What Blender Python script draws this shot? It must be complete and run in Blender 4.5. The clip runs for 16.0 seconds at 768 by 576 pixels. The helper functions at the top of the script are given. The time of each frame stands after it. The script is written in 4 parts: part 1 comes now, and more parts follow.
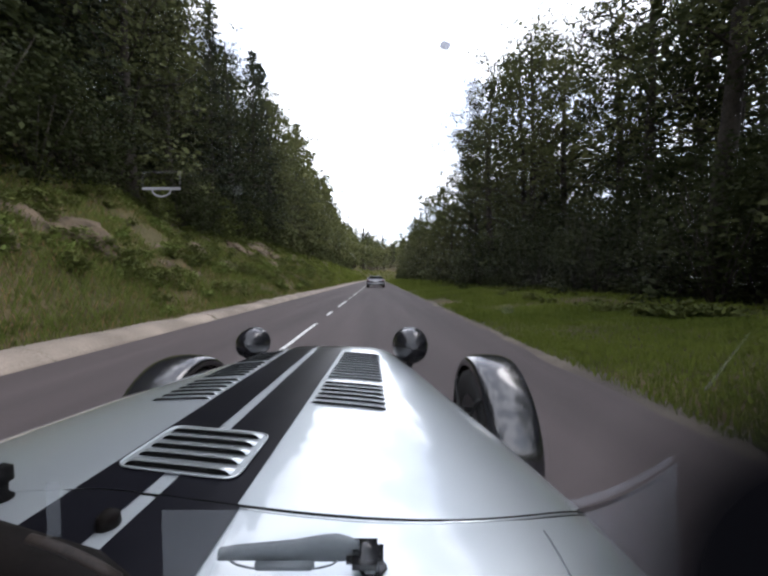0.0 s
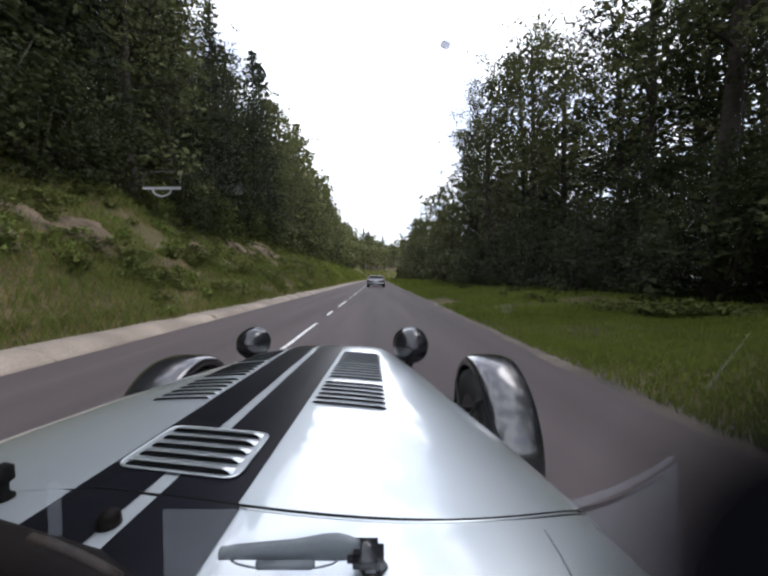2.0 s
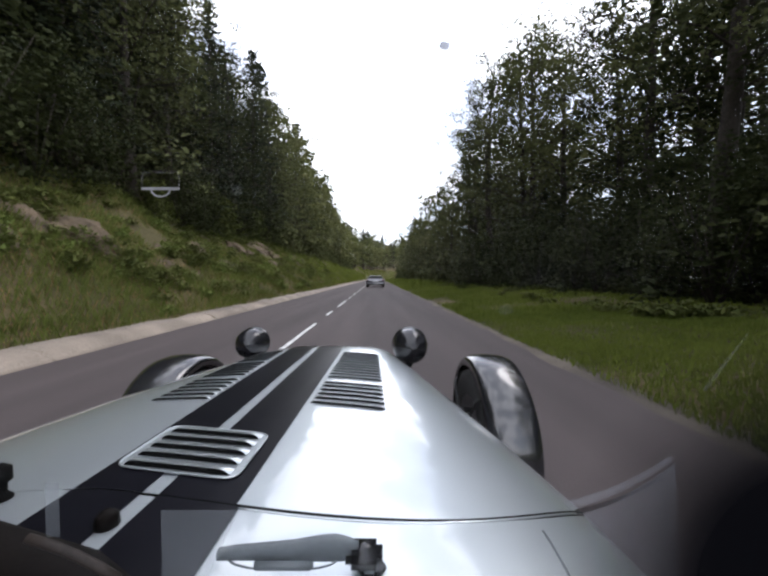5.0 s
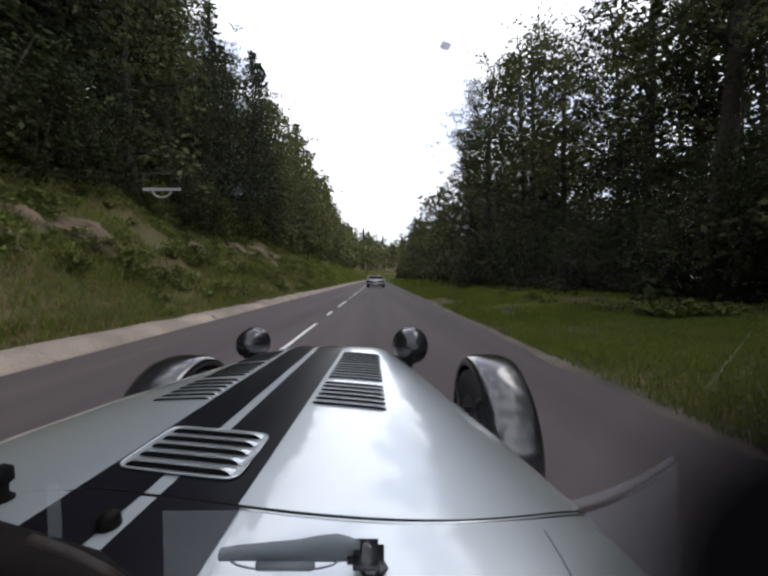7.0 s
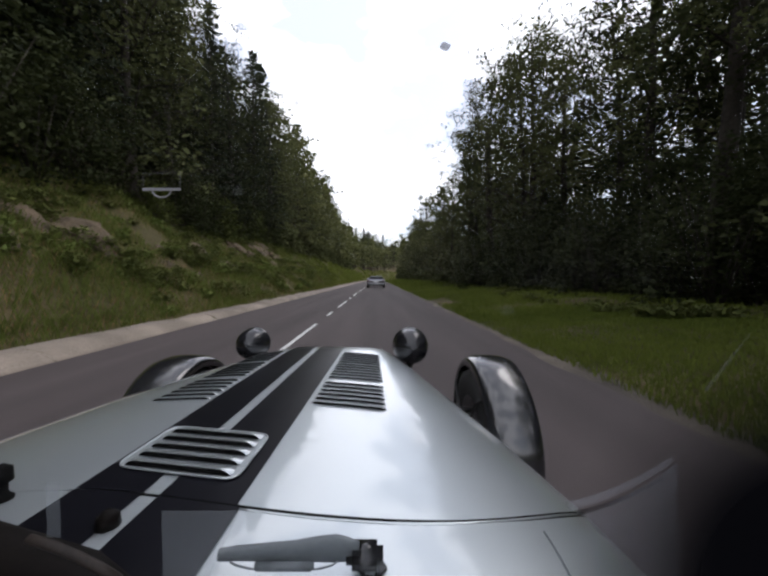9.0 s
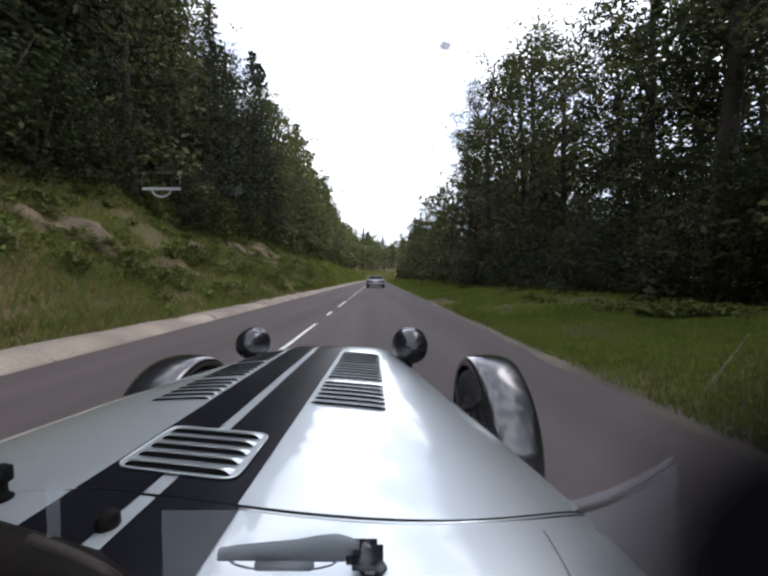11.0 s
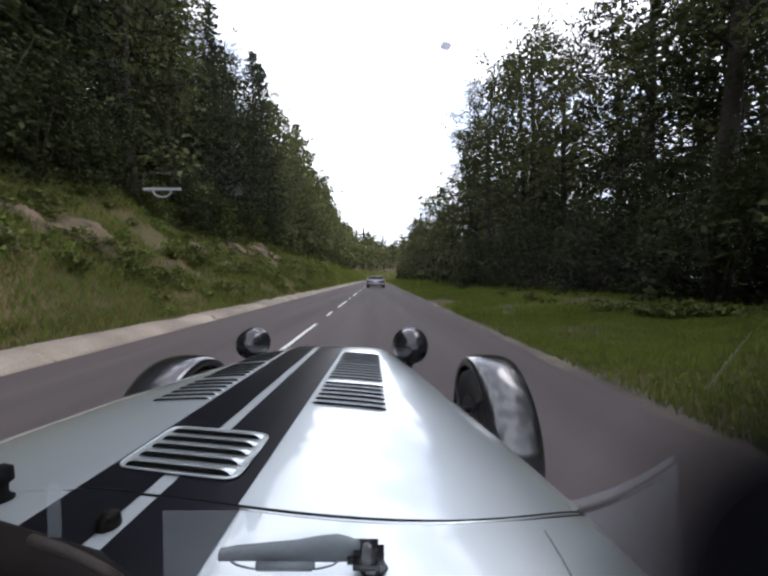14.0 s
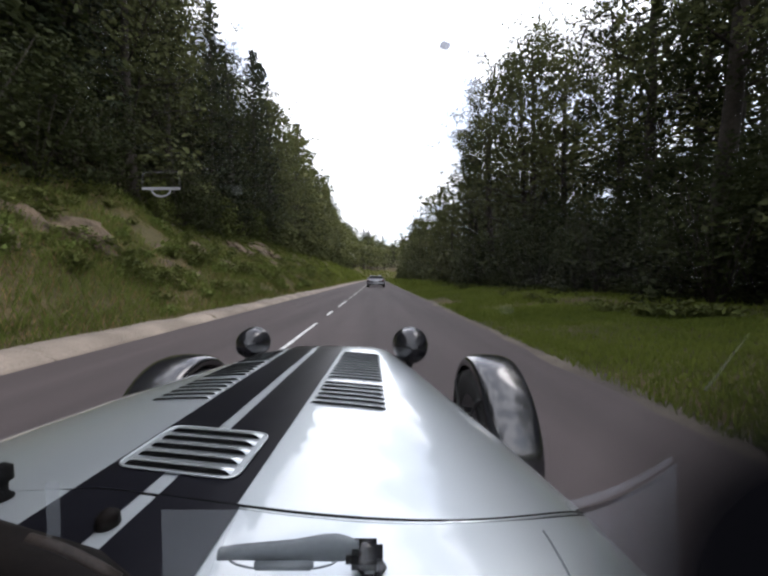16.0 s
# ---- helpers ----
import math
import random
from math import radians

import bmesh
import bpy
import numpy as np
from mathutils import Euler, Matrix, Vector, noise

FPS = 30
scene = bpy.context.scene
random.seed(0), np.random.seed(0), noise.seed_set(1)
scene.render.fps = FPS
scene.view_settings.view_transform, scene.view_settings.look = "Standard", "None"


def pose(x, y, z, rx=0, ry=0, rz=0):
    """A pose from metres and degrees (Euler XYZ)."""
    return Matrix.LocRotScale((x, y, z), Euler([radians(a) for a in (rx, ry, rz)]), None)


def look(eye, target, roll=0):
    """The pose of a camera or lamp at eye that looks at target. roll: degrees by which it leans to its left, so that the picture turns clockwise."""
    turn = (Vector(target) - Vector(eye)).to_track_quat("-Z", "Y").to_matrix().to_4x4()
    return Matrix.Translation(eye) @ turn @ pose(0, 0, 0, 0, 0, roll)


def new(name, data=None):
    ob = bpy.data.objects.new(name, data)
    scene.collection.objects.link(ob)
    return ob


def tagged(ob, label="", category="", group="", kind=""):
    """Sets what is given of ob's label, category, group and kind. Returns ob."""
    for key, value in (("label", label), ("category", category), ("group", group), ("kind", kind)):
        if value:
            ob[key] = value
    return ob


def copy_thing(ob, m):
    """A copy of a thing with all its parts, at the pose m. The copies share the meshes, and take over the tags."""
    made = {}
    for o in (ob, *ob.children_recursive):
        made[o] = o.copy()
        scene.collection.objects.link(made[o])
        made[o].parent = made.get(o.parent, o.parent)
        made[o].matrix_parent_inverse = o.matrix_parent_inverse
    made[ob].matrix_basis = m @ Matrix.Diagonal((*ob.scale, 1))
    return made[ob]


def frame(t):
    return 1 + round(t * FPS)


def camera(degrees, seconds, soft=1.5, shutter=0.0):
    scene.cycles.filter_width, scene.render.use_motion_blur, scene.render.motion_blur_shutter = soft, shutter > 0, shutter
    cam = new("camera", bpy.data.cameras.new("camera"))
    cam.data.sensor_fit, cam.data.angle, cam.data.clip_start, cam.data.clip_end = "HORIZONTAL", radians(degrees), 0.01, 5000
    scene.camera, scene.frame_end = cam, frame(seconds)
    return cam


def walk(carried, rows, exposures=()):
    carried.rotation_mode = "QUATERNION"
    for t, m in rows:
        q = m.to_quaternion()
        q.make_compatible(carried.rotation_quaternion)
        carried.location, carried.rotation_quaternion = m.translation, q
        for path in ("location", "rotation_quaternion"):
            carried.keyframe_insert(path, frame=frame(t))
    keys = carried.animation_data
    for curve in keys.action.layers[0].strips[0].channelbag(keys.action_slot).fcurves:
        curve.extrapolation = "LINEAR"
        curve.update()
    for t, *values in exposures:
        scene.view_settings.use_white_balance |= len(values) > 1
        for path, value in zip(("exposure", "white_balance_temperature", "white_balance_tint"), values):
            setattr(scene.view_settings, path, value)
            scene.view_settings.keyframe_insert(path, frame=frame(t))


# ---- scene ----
cam = camera(97.3, 16.0, soft=2.65)

# The lens rides on an open two-seater: its height over the road, turn and tilt.
EYE_Z = 0.98
TURN = -1.16
TILT = 88.26
walk(cam, [(t, pose(0.0006 * math.sin(1.7 * t), 0, EYE_Z + 0.0005 * math.sin(2.9 * t), TILT + 0.05 * math.sin(2.3 * t), 0.06 * math.sin(1.1 * t), TURN + 0.04 * math.sin(0.9 * t)))
           for t in (0, 0.5, 1, 1.5, 2, 2.5, 3, 3.5, 4, 5, 6, 6.5, 7, 7.5, 8, 8.5, 9, 10, 11, 11.5, 12, 12.5, 13, 13.5, 14, 14.5, 15, 15.5, 16)],
     [(t, stops, 6420 if 6 < t < 10 or t > 14.8 else 6270, 16) for t, stops in ((0, 0.08), (1.5, 0.15), (3, 0.03), (4, 0.1), (6.5, -0.15), (7, -0.32), (8, -0.58), (9, -0.5), (11.5, 0.05), (12.5, -0.03), (14, 0.04), (14.5, 0.0), (15, -0.22), (16, 0))])

# ---- world and sun: bright broken cloud ----
world = bpy.data.worlds.new("sky")
scene.world = world
world.use_nodes = True
wn, wl = world.node_tree.nodes, world.node_tree.links
wn.clear()
sky = wn.new("ShaderNodeTexSky")
sky.sky_type, sky.sun_disc = "NISHITA", False
sky.sun_elevation, sky.sun_rotation = radians(52), radians(61)
coord = wn.new("ShaderNodeTexCoord")
stretch = wn.new("ShaderNodeMapping")
stretch.inputs["Scale"].default_value = (1.0, 1.0, 1.8)
cloud = wn.new("ShaderNodeTexNoise")
cloud.inputs["Scale"].default_value, cloud.inputs["Detail"].default_value, cloud.inputs["Roughness"].default_value = 3.6, 7, 0.55
cover = wn.new("ShaderNodeValToRGB")
cover.color_ramp.elements[0].position, cover.color_ramp.elements[1].position = 0.47, 0.52
cover.color_ramp.elements[0].color, cover.color_ramp.elements[1].color = (0.40, 0.40, 0.40, 1), (1, 1, 1, 1)
dim = wn.new("ShaderNodeMixRGB")
dim.blend_type = "MULTIPLY"
dim.inputs[0].default_value = 1
dim.inputs[2].default_value = (0.2, 0.2, 0.2, 1)
blend = wn.new("ShaderNodeMixRGB")
blend.inputs[2].default_value = (2.85, 2.95, 3.12, 1)
back = wn.new("ShaderNodeBackground")
back.inputs["Strength"].default_value = 1.0
wout = wn.new("ShaderNodeOutputWorld")
wl.new(coord.outputs["Generated"], stretch.inputs["Vector"])
wl.new(stretch.outputs["Vector"], cloud.inputs["Vector"])
wl.new(cloud.outputs["Fac"], cover.inputs["Fac"])
wl.new(sky.outputs["Color"], dim.inputs[1])
wl.new(cover.outputs["Color"], blend.inputs[0])
wl.new(dim.outputs["Color"], blend.inputs[1])
wl.new(blend.outputs["Color"], back.inputs["Color"])
wl.new(back.outputs["Background"], wout.inputs["Surface"])
sun = new("sun", bpy.data.lights.new("sun", "SUN"))
sun.data.energy, sun.data.angle, sun.data.color = 1.8, radians(35), (1.0, 0.97, 0.93)
sun.matrix_world = look((50, 28, 74), (0, 0, 0))


# ---- materials ----
def surface(name, low, high, rough=0.8, metal=0.0, scale=4.0, fine=60.0, bump=0.2, bump_size=0.01, spread=0.0, through_light=0.0, coat=0.0, spec=0.5, stretch=None):
    """Two colours mixed by a coarse and a fine noise, with fine relief; spread varies it from piece to piece."""
    m = bpy.data.materials.new(name)
    m.use_nodes = True
    n, l = m.node_tree.nodes, m.node_tree.links
    p = n["Principled BSDF"]
    tc = n.new("ShaderNodeTexCoord")
    a, b = n.new("ShaderNodeTexNoise"), n.new("ShaderNodeTexNoise")
    a.inputs["Scale"].default_value, a.inputs["Detail"].default_value = scale, 5
    b.inputs["Scale"].default_value, b.inputs["Detail"].default_value = fine, 3
    if stretch:
        mp = n.new("ShaderNodeMapping")
        mp.inputs["Scale"].default_value = stretch
        l.new(tc.outputs["Object"], mp.inputs["Vector"])
        l.new(mp.outputs["Vector"], a.inputs["Vector"])
    else:
        l.new(tc.outputs["Object"], a.inputs["Vector"])
    l.new(tc.outputs["Object"], b.inputs["Vector"])
    add = n.new("ShaderNodeMath")
    add.operation = "ADD"
    half = n.new("ShaderNodeMath")
    half.operation = "MULTIPLY"
    half.inputs[1].default_value = 0.45
    l.new(b.outputs["Fac"], half.inputs[0])
    l.new(a.outputs["Fac"], add.inputs[0])
    l.new(half.outputs[0], add.inputs[1])
    fac = add.outputs[0]
    if spread:
        geo = n.new("ShaderNodeNewGeometry")
        k = n.new("ShaderNodeMath")
        k.operation = "MULTIPLY_ADD"
        k.inputs[1].default_value = spread
        l.new(geo.outputs["Random Per Island"], k.inputs[0])
        l.new(fac, k.inputs[2])
        fac = k.outputs[0]
    ramp = n.new("ShaderNodeValToRGB")
    ramp.color_ramp.elements[0].position, ramp.color_ramp.elements[1].position = 0.42, 1.0 + 0.5 * spread
    ramp.color_ramp.elements[0].color, ramp.color_ramp.elements[1].color = (*low, 1), (*high, 1)
    l.new(fac, ramp.inputs["Fac"])
    l.new(ramp.outputs["Color"], p.inputs["Base Color"])
    p.inputs["Roughness"].default_value, p.inputs["Metallic"].default_value = rough, metal
    p.inputs["Coat Weight"].default_value = coat
    p.inputs["Coat Roughness"].default_value = 0.04
    p.inputs["Specular IOR Level"].default_value = spec
    if bump:
        bp = n.new("ShaderNodeBump")
        bp.inputs["Strength"].default_value, bp.inputs["Distance"].default_value = bump, bump_size
        l.new(b.outputs["Fac"], bp.inputs["Height"])
        l.new(bp.outputs["Normal"], p.inputs["Normal"])
    if through_light:
        tr = n.new("ShaderNodeBsdfTranslucent")
        mx = n.new("ShaderNodeMixShader")
        mx.inputs["Fac"].default_value = through_light
        l.new(ramp.outputs["Color"], tr.inputs["Color"])
        l.new(p.outputs["BSDF"], mx.inputs[1])
        l.new(tr.outputs["BSDF"], mx.inputs[2])
        l.new(mx.outputs["Shader"], n["Material Output"].inputs["Surface"])
    return m


ASPHALT = surface("asphalt", (0.038, 0.031, 0.0305), (0.082, 0.067, 0.065), 0.85, scale=1.5, fine=70, bump=0.6, bump_size=0.005, spec=0.3, stretch=(1.0, 0.05, 1.0))
GRAVEL = surface("gravel_edge", (0.045, 0.04, 0.035), (0.17, 0.145, 0.115), 0.95, scale=1.2, fine=55, bump=0.9, bump_size=0.02, spec=0.2)
PAINT_LINE = surface("road_paint", (0.35, 0.35, 0.34), (0.8, 0.8, 0.78), 0.7, scale=9, fine=120, bump=0.3, bump_size=0.002)
CONCRETE = surface("kerb_concrete", (0.085, 0.07, 0.054), (0.30, 0.25, 0.20), 0.9, scale=1.1, fine=40, bump=0.6, bump_size=0.02)
EARTH = surface("bank_ground", (0.028, 0.032, 0.010), (0.11, 0.082, 0.040), 0.95, scale=0.35, fine=7, bump=0.8, bump_size=0.08, spec=0.2)
GRASS = surface("grass_blade", (0.044, 0.072, 0.011), (0.142, 0.170, 0.032), 0.85, scale=0.25, fine=3, bump=0, spread=0.3, through_light=0.3, spec=0.12)
BANK_GRASS = surface("bank_grass_blade", (0.036, 0.058, 0.011), (0.112, 0.138, 0.030), 0.85, scale=0.3, fine=3, bump=0, spread=0.5, through_light=0.3, spec=0.12)
DRY = surface("dry_stalk", (0.07, 0.05, 0.022), (0.24, 0.17, 0.08), 0.85, scale=0.4, fine=4, bump=0, spread=0.5, through_light=0.25, spec=0.12)
BRUSH = surface("brush_leaf", (0.028, 0.044, 0.010), (0.11, 0.125, 0.036), 0.85, scale=0.4, fine=4, bump=0, spread=0.22, through_light=0.3, spec=0.12)
WEED_PALE = surface("pale_weed_leaf", (0.045, 0.075, 0.014), (0.15, 0.185, 0.05), 0.85, scale=0.4, fine=4, bump=0, spread=0.22, through_light=0.3, spec=0.12)
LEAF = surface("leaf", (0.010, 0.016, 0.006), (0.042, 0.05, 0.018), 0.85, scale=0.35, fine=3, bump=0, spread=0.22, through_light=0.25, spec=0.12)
# on the far trees the next two also carry painted distance haze
LEAF_MID = surface("mid_leaf", (0.024, 0.032, 0.012), (0.10, 0.11, 0.042), 0.85, scale=0.35, fine=3, bump=0, spread=0.22, through_light=0.3, spec=0.12)
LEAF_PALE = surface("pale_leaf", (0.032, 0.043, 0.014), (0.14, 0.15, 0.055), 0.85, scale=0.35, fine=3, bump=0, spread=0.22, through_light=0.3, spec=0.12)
NEEDLE = surface("needle", (0.008, 0.013, 0.007), (0.034, 0.043, 0.022), 0.85, scale=0.5, fine=4, bump=0, spread=0.22, through_light=0.12, spec=0.12)
BARK = surface("bark", (0.016, 0.014, 0.012), (0.062, 0.052, 0.042), 0.95, scale=3, fine=30, bump=0.9, bump_size=0.03, spec=0.2)
ROCK = surface("rock", (0.030, 0.024, 0.016), (0.125, 0.092, 0.058), 0.9, scale=2.6, fine=14, bump=0.9, bump_size=0.05, spec=0.25)
SILVER = surface("silver_paint", (0.455, 0.495, 0.512), (0.485, 0.525, 0.542), 0.40, metal=0.72, scale=3, fine=900, bump=0.0, bump_size=0.001, coat=1.0)
SILVER.node_tree.nodes["Principled BSDF"].inputs["Coat IOR"].default_value = 1.75
SILVER.node_tree.nodes["Principled BSDF"].inputs["Coat Roughness"].default_value = 0.03
BLACK_VINYL = surface("black_stripe", (0.003, 0.003, 0.005), (0.007, 0.007, 0.010), 0.28, scale=3, fine=400, bump=0.02, bump_size=0.001, spec=0.12)
GLOSS_BLACK = surface("gloss_black", (0.008, 0.008, 0.010), (0.014, 0.014, 0.016), 0.15, scale=5, fine=300, bump=0.0, bump_size=0.001, spec=0.5)
WING_BLACK = surface("wing_black", (0.010, 0.010, 0.012), (0.016, 0.016, 0.018), 0.2, scale=5, fine=300, bump=0.0, bump_size=0.001, spec=0.7, coat=0.5)
RUBBER = surface("rubber", (0.012, 0.012, 0.012), (0.03, 0.03, 0.03), 0.75, scale=8, fine=200, bump=0.3, bump_size=0.002)
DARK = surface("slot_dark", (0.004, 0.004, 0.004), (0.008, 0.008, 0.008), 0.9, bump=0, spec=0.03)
ALLOY = surface("alloy", (0.35, 0.35, 0.36), (0.5, 0.5, 0.5), 0.35, metal=0.9, scale=6, fine=90, bump=0.1, bump_size=0.001)
TAIL_RED = surface("tail_red", (0.10, 0.008, 0.007), (0.16, 0.012, 0.010), 0.2, bump=0, coat=0.5)
DARK_GLASS = surface("dark_glass", (0.01, 0.012, 0.013), (0.02, 0.024, 0.026), 0.3, bump=0, spec=0.15)
CAR_SILVER = surface("car_silver", (0.22, 0.225, 0.24), (0.27, 0.275, 0.29), 0.35, metal=0.5, bump=0, coat=0.8)
GREY = surface("grey_satin", (0.07, 0.08, 0.088), (0.12, 0.135, 0.145), 0.5, metal=0.1, scale=8, fine=200, bump=0.1, bump_size=0.001)
WHITE_PLASTIC = surface("white_sticker", (0.55, 0.56, 0.56), (0.7, 0.7, 0.7), 0.6, scale=30, fine=200, bump=0)
GREY_FILM = surface("pale_film", (0.13, 0.13, 0.13), (0.22, 0.22, 0.22), 0.6, bump=0)

CLEAR = bpy.data.materials.new("windscreen_glass")
CLEAR.use_nodes = True
cn, cl = CLEAR.node_tree.nodes, CLEAR.node_tree.links
see, shine, mixed = cn.new("ShaderNodeBsdfTransparent"), cn.new("ShaderNodeBsdfGlossy"), cn.new("ShaderNodeMixShader")
see.inputs["Color"].default_value = (0.985, 0.99, 0.985, 1)
shine.inputs["Roughness"].default_value = 0.02
mixed.inputs["Fac"].default_value = 0.0015
cl.new(see.outputs["BSDF"], mixed.inputs[1])
cl.new(shine.outputs["BSDF"], mixed.inputs[2])
cl.new(mixed.outputs["Shader"], cn["Material Output"].inputs["Surface"])


def sheer(name, colour, share):
    """A thin clear layer with a share of dull colour in it."""
    m = bpy.data.materials.new(name)
    m.use_nodes = True
    n, l = m.node_tree.nodes, m.node_tree.links
    a, b, c = n.new("ShaderNodeBsdfTransparent"), n.new("ShaderNodeBsdfDiffuse"), n.new("ShaderNodeMixShader")
    b.inputs["Color"].default_value = (*colour, 1)
    c.inputs["Fac"].default_value = share
    l.new(a.outputs["BSDF"], c.inputs[1])
    l.new(b.outputs["BSDF"], c.inputs[2])
    l.new(c.outputs["Shader"], n["Material Output"].inputs["Surface"])
    return m


# faint pale colour that paints a reflection in the windscreen
REFLECTION = sheer("painted_reflection", (0.5, 0.55, 0.58), 0.07)
FAINT = sheer("dried_spot", (0.5, 0.52, 0.5), 0.045)
SMEAR = sheer("dirt_smear", (0.10, 0.10, 0.105), 0.72)
THIN = sheer("worn_sticker_edge", (0.5, 0.5, 0.5), 0.10)
# three sheer tones that paint a reflection beside the screen
REFLECT_PANEL = sheer("painted_panel_reflection", (0.40, 0.44, 0.50), 0.24)
REFLECT_EDGE = sheer("painted_edge_reflection", (0.42, 0.45, 0.5), 0.12)
REFLECT_LINE = sheer("painted_dark_line", (0.02, 0.02, 0.022), 0.32)
LEATHER = surface("dark_leather", (0.003, 0.0025, 0.0025), (0.008, 0.006, 0.005), 0.6, scale=12, fine=160, bump=0.3, bump_size=0.001, spec=0.08)
# lighter brown for the highlight painted on the dash
DASH_HIGHLIGHT = surface("painted_highlight_brown", (0.010, 0.008, 0.007), (0.035, 0.027, 0.022), 0.6, scale=60, fine=300, bump=0.3, bump_size=0.001, spec=0.2)
# made-up sheet for the view's dark corner: black there, fading to clear
CORNER_DARK = sheer("corner_darkening", (0.004, 0.004, 0.005), 0.5)
tn, tl = CORNER_DARK.node_tree.nodes, CORNER_DARK.node_tree.links
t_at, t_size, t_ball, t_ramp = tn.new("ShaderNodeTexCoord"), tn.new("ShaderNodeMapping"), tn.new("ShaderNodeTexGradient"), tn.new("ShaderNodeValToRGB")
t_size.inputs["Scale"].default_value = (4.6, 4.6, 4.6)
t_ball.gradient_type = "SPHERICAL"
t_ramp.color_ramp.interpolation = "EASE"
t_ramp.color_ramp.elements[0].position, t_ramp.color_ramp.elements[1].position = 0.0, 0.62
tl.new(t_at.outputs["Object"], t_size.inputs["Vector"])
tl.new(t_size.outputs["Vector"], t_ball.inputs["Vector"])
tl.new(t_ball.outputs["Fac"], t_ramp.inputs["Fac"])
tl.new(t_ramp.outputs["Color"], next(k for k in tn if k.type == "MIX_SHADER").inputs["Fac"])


# ---- mesh helpers ----
def lin(a, b, n):
    return [a + (b - a) * i / (n - 1) for i in range(n)]


def span(a, b, step):
    return [a + step * i for i in range(int((b - a) / step + 0.999))]


def mesh_of(name, verts, faces, material, smooth=False):
    me = bpy.data.meshes.new(name)
    me.from_pydata([tuple(v) for v in verts], [], [tuple(f) for f in faces])
    me.materials.append(material)
    if smooth:
        me.polygons.foreach_set("use_smooth", [True] * len(me.polygons))
    me.update()
    return me


def piece(name, verts, faces, material, parent=None, label="", smooth=False):
    ob = new(name, mesh_of(name, verts, faces, material, smooth))
    ob.parent = parent
    return tagged(ob, label)


def part(name, bm, material, parent, label="", smooth=True):
    me = bpy.data.meshes.new(name)
    bmesh.ops.recalc_face_normals(bm, faces=bm.faces)
    bm.to_mesh(me)
    bm.free()
    me.materials.append(material)
    if smooth:
        me.polygons.foreach_set("use_smooth", [True] * len(me.polygons))
    ob = new(name, me)
    ob.parent = parent
    return tagged(ob, label)


def grid_faces(rows, cols, wrap=False):
    f = []
    for i in range(rows - 1):
        for j in range(cols if wrap else cols - 1):
            k = (j + 1) % cols
            f.append((i * cols + j, i * cols + k, (i + 1) * cols + k, (i + 1) * cols + j))
    return f


def tube(points, radii, sides=8):
    """A tapered tube along points; returns verts, faces."""
    v = []
    pts = [Vector(p) for p in points]
    for i, p in enumerate(pts):
        d = (pts[min(i + 1, len(pts) - 1)] - pts[max(i - 1, 0)]).normalized()
        a = d.cross(Vector((0, 1, 0)) if abs(d.y) < 0.9 else Vector((0, 0, 1))).normalized()
        b = d.cross(a)
        for k in range(sides):
            t = 2 * math.pi * k / sides
            v.append(p + radii[i] * (math.cos(t) * a + math.sin(t) * b))
    f = grid_faces(len(pts), sides, True)
    f.append(tuple(range(sides))[::-1])
    f.append(tuple(range(len(v) - sides, len(v))))
    return v, f


def box_bm(sx, sy, sz, at=(0, 0, 0), bevel=0.0, turn=None):
    bm = bmesh.new()
    bmesh.ops.create_cube(bm, size=1)
    bmesh.ops.scale(bm, vec=(sx, sy, sz), verts=bm.verts)
    if bevel:
        bmesh.ops.bevel(bm, geom=bm.edges[:], offset=bevel, segments=2, affect="EDGES")
    if turn:
        bmesh.ops.rotate(bm, matrix=Euler([radians(a) for a in turn]).to_matrix(), verts=bm.verts)
    bmesh.ops.translate(bm, vec=at, verts=bm.verts)
    return bm


def empty(name, at=(0, 0, 0), turn=0.0):
    ob = new(name)
    ob.location = at
    ob.rotation_euler = (0, 0, radians(turn))
    return ob


def lerp(x, xs, ys):
    return float(np.interp(x, xs, ys))


def smoothstep(a, b, x):
    t = min(1, max(0, (x - a) / (b - a)))
    return t * t * (3 - 2 * t)


# ---- ground and road ----
ROAD_LEFT, ROAD_MID, ROAD_RIGHT = -3.75, -1.3, 2.08


def bend(y):
    """Sideways shift of the road: straight first, then a slow right-hand bend."""
    return max(0, y - 95) ** 2 / 420 if y < 240 else 50.06 + (y - 240) * 0.69


def ground_z(x, y):
    """Height of the land at x metres beside the road's line."""
    n1 = noise.noise(Vector((x * 0.12, y * 0.09, 3.1)))
    n2 = noise.noise(Vector((x * 0.5, y * 0.45, 7.7)))
    n3 = noise.noise(Vector((x * 1.6, y * 1.6, 1.2)))
    if x < ROAD_LEFT:
        d = ROAD_LEFT - x
        if d < 0.5:
            return -0.05
        d -= 0.5
        steep = 0.72 + 0.28 * n1
        bank = 0.12 + steep * min(d, 4.6) * smoothstep(0, 0.9, d) + 0.58 * max(0, d - 4.6)
        return min(bank, 24 + 3 * n1) + (0.22 * n2 + 0.09 * n3) * smoothstep(0, 1.2, d)
    if x > ROAD_RIGHT:
        d = x - ROAD_RIGHT
        rise = 0.03 * smoothstep(0, 0.3, d) + 0.085 * min(d, 4.5) - 0.45 * max(0, d - 6.5) * smoothstep(6.5, 9, d)
        return max(rise, -14) + (0.09 * n2 + 0.04 * n3) * smoothstep(0.1, 1.5, d)
    return -0.06


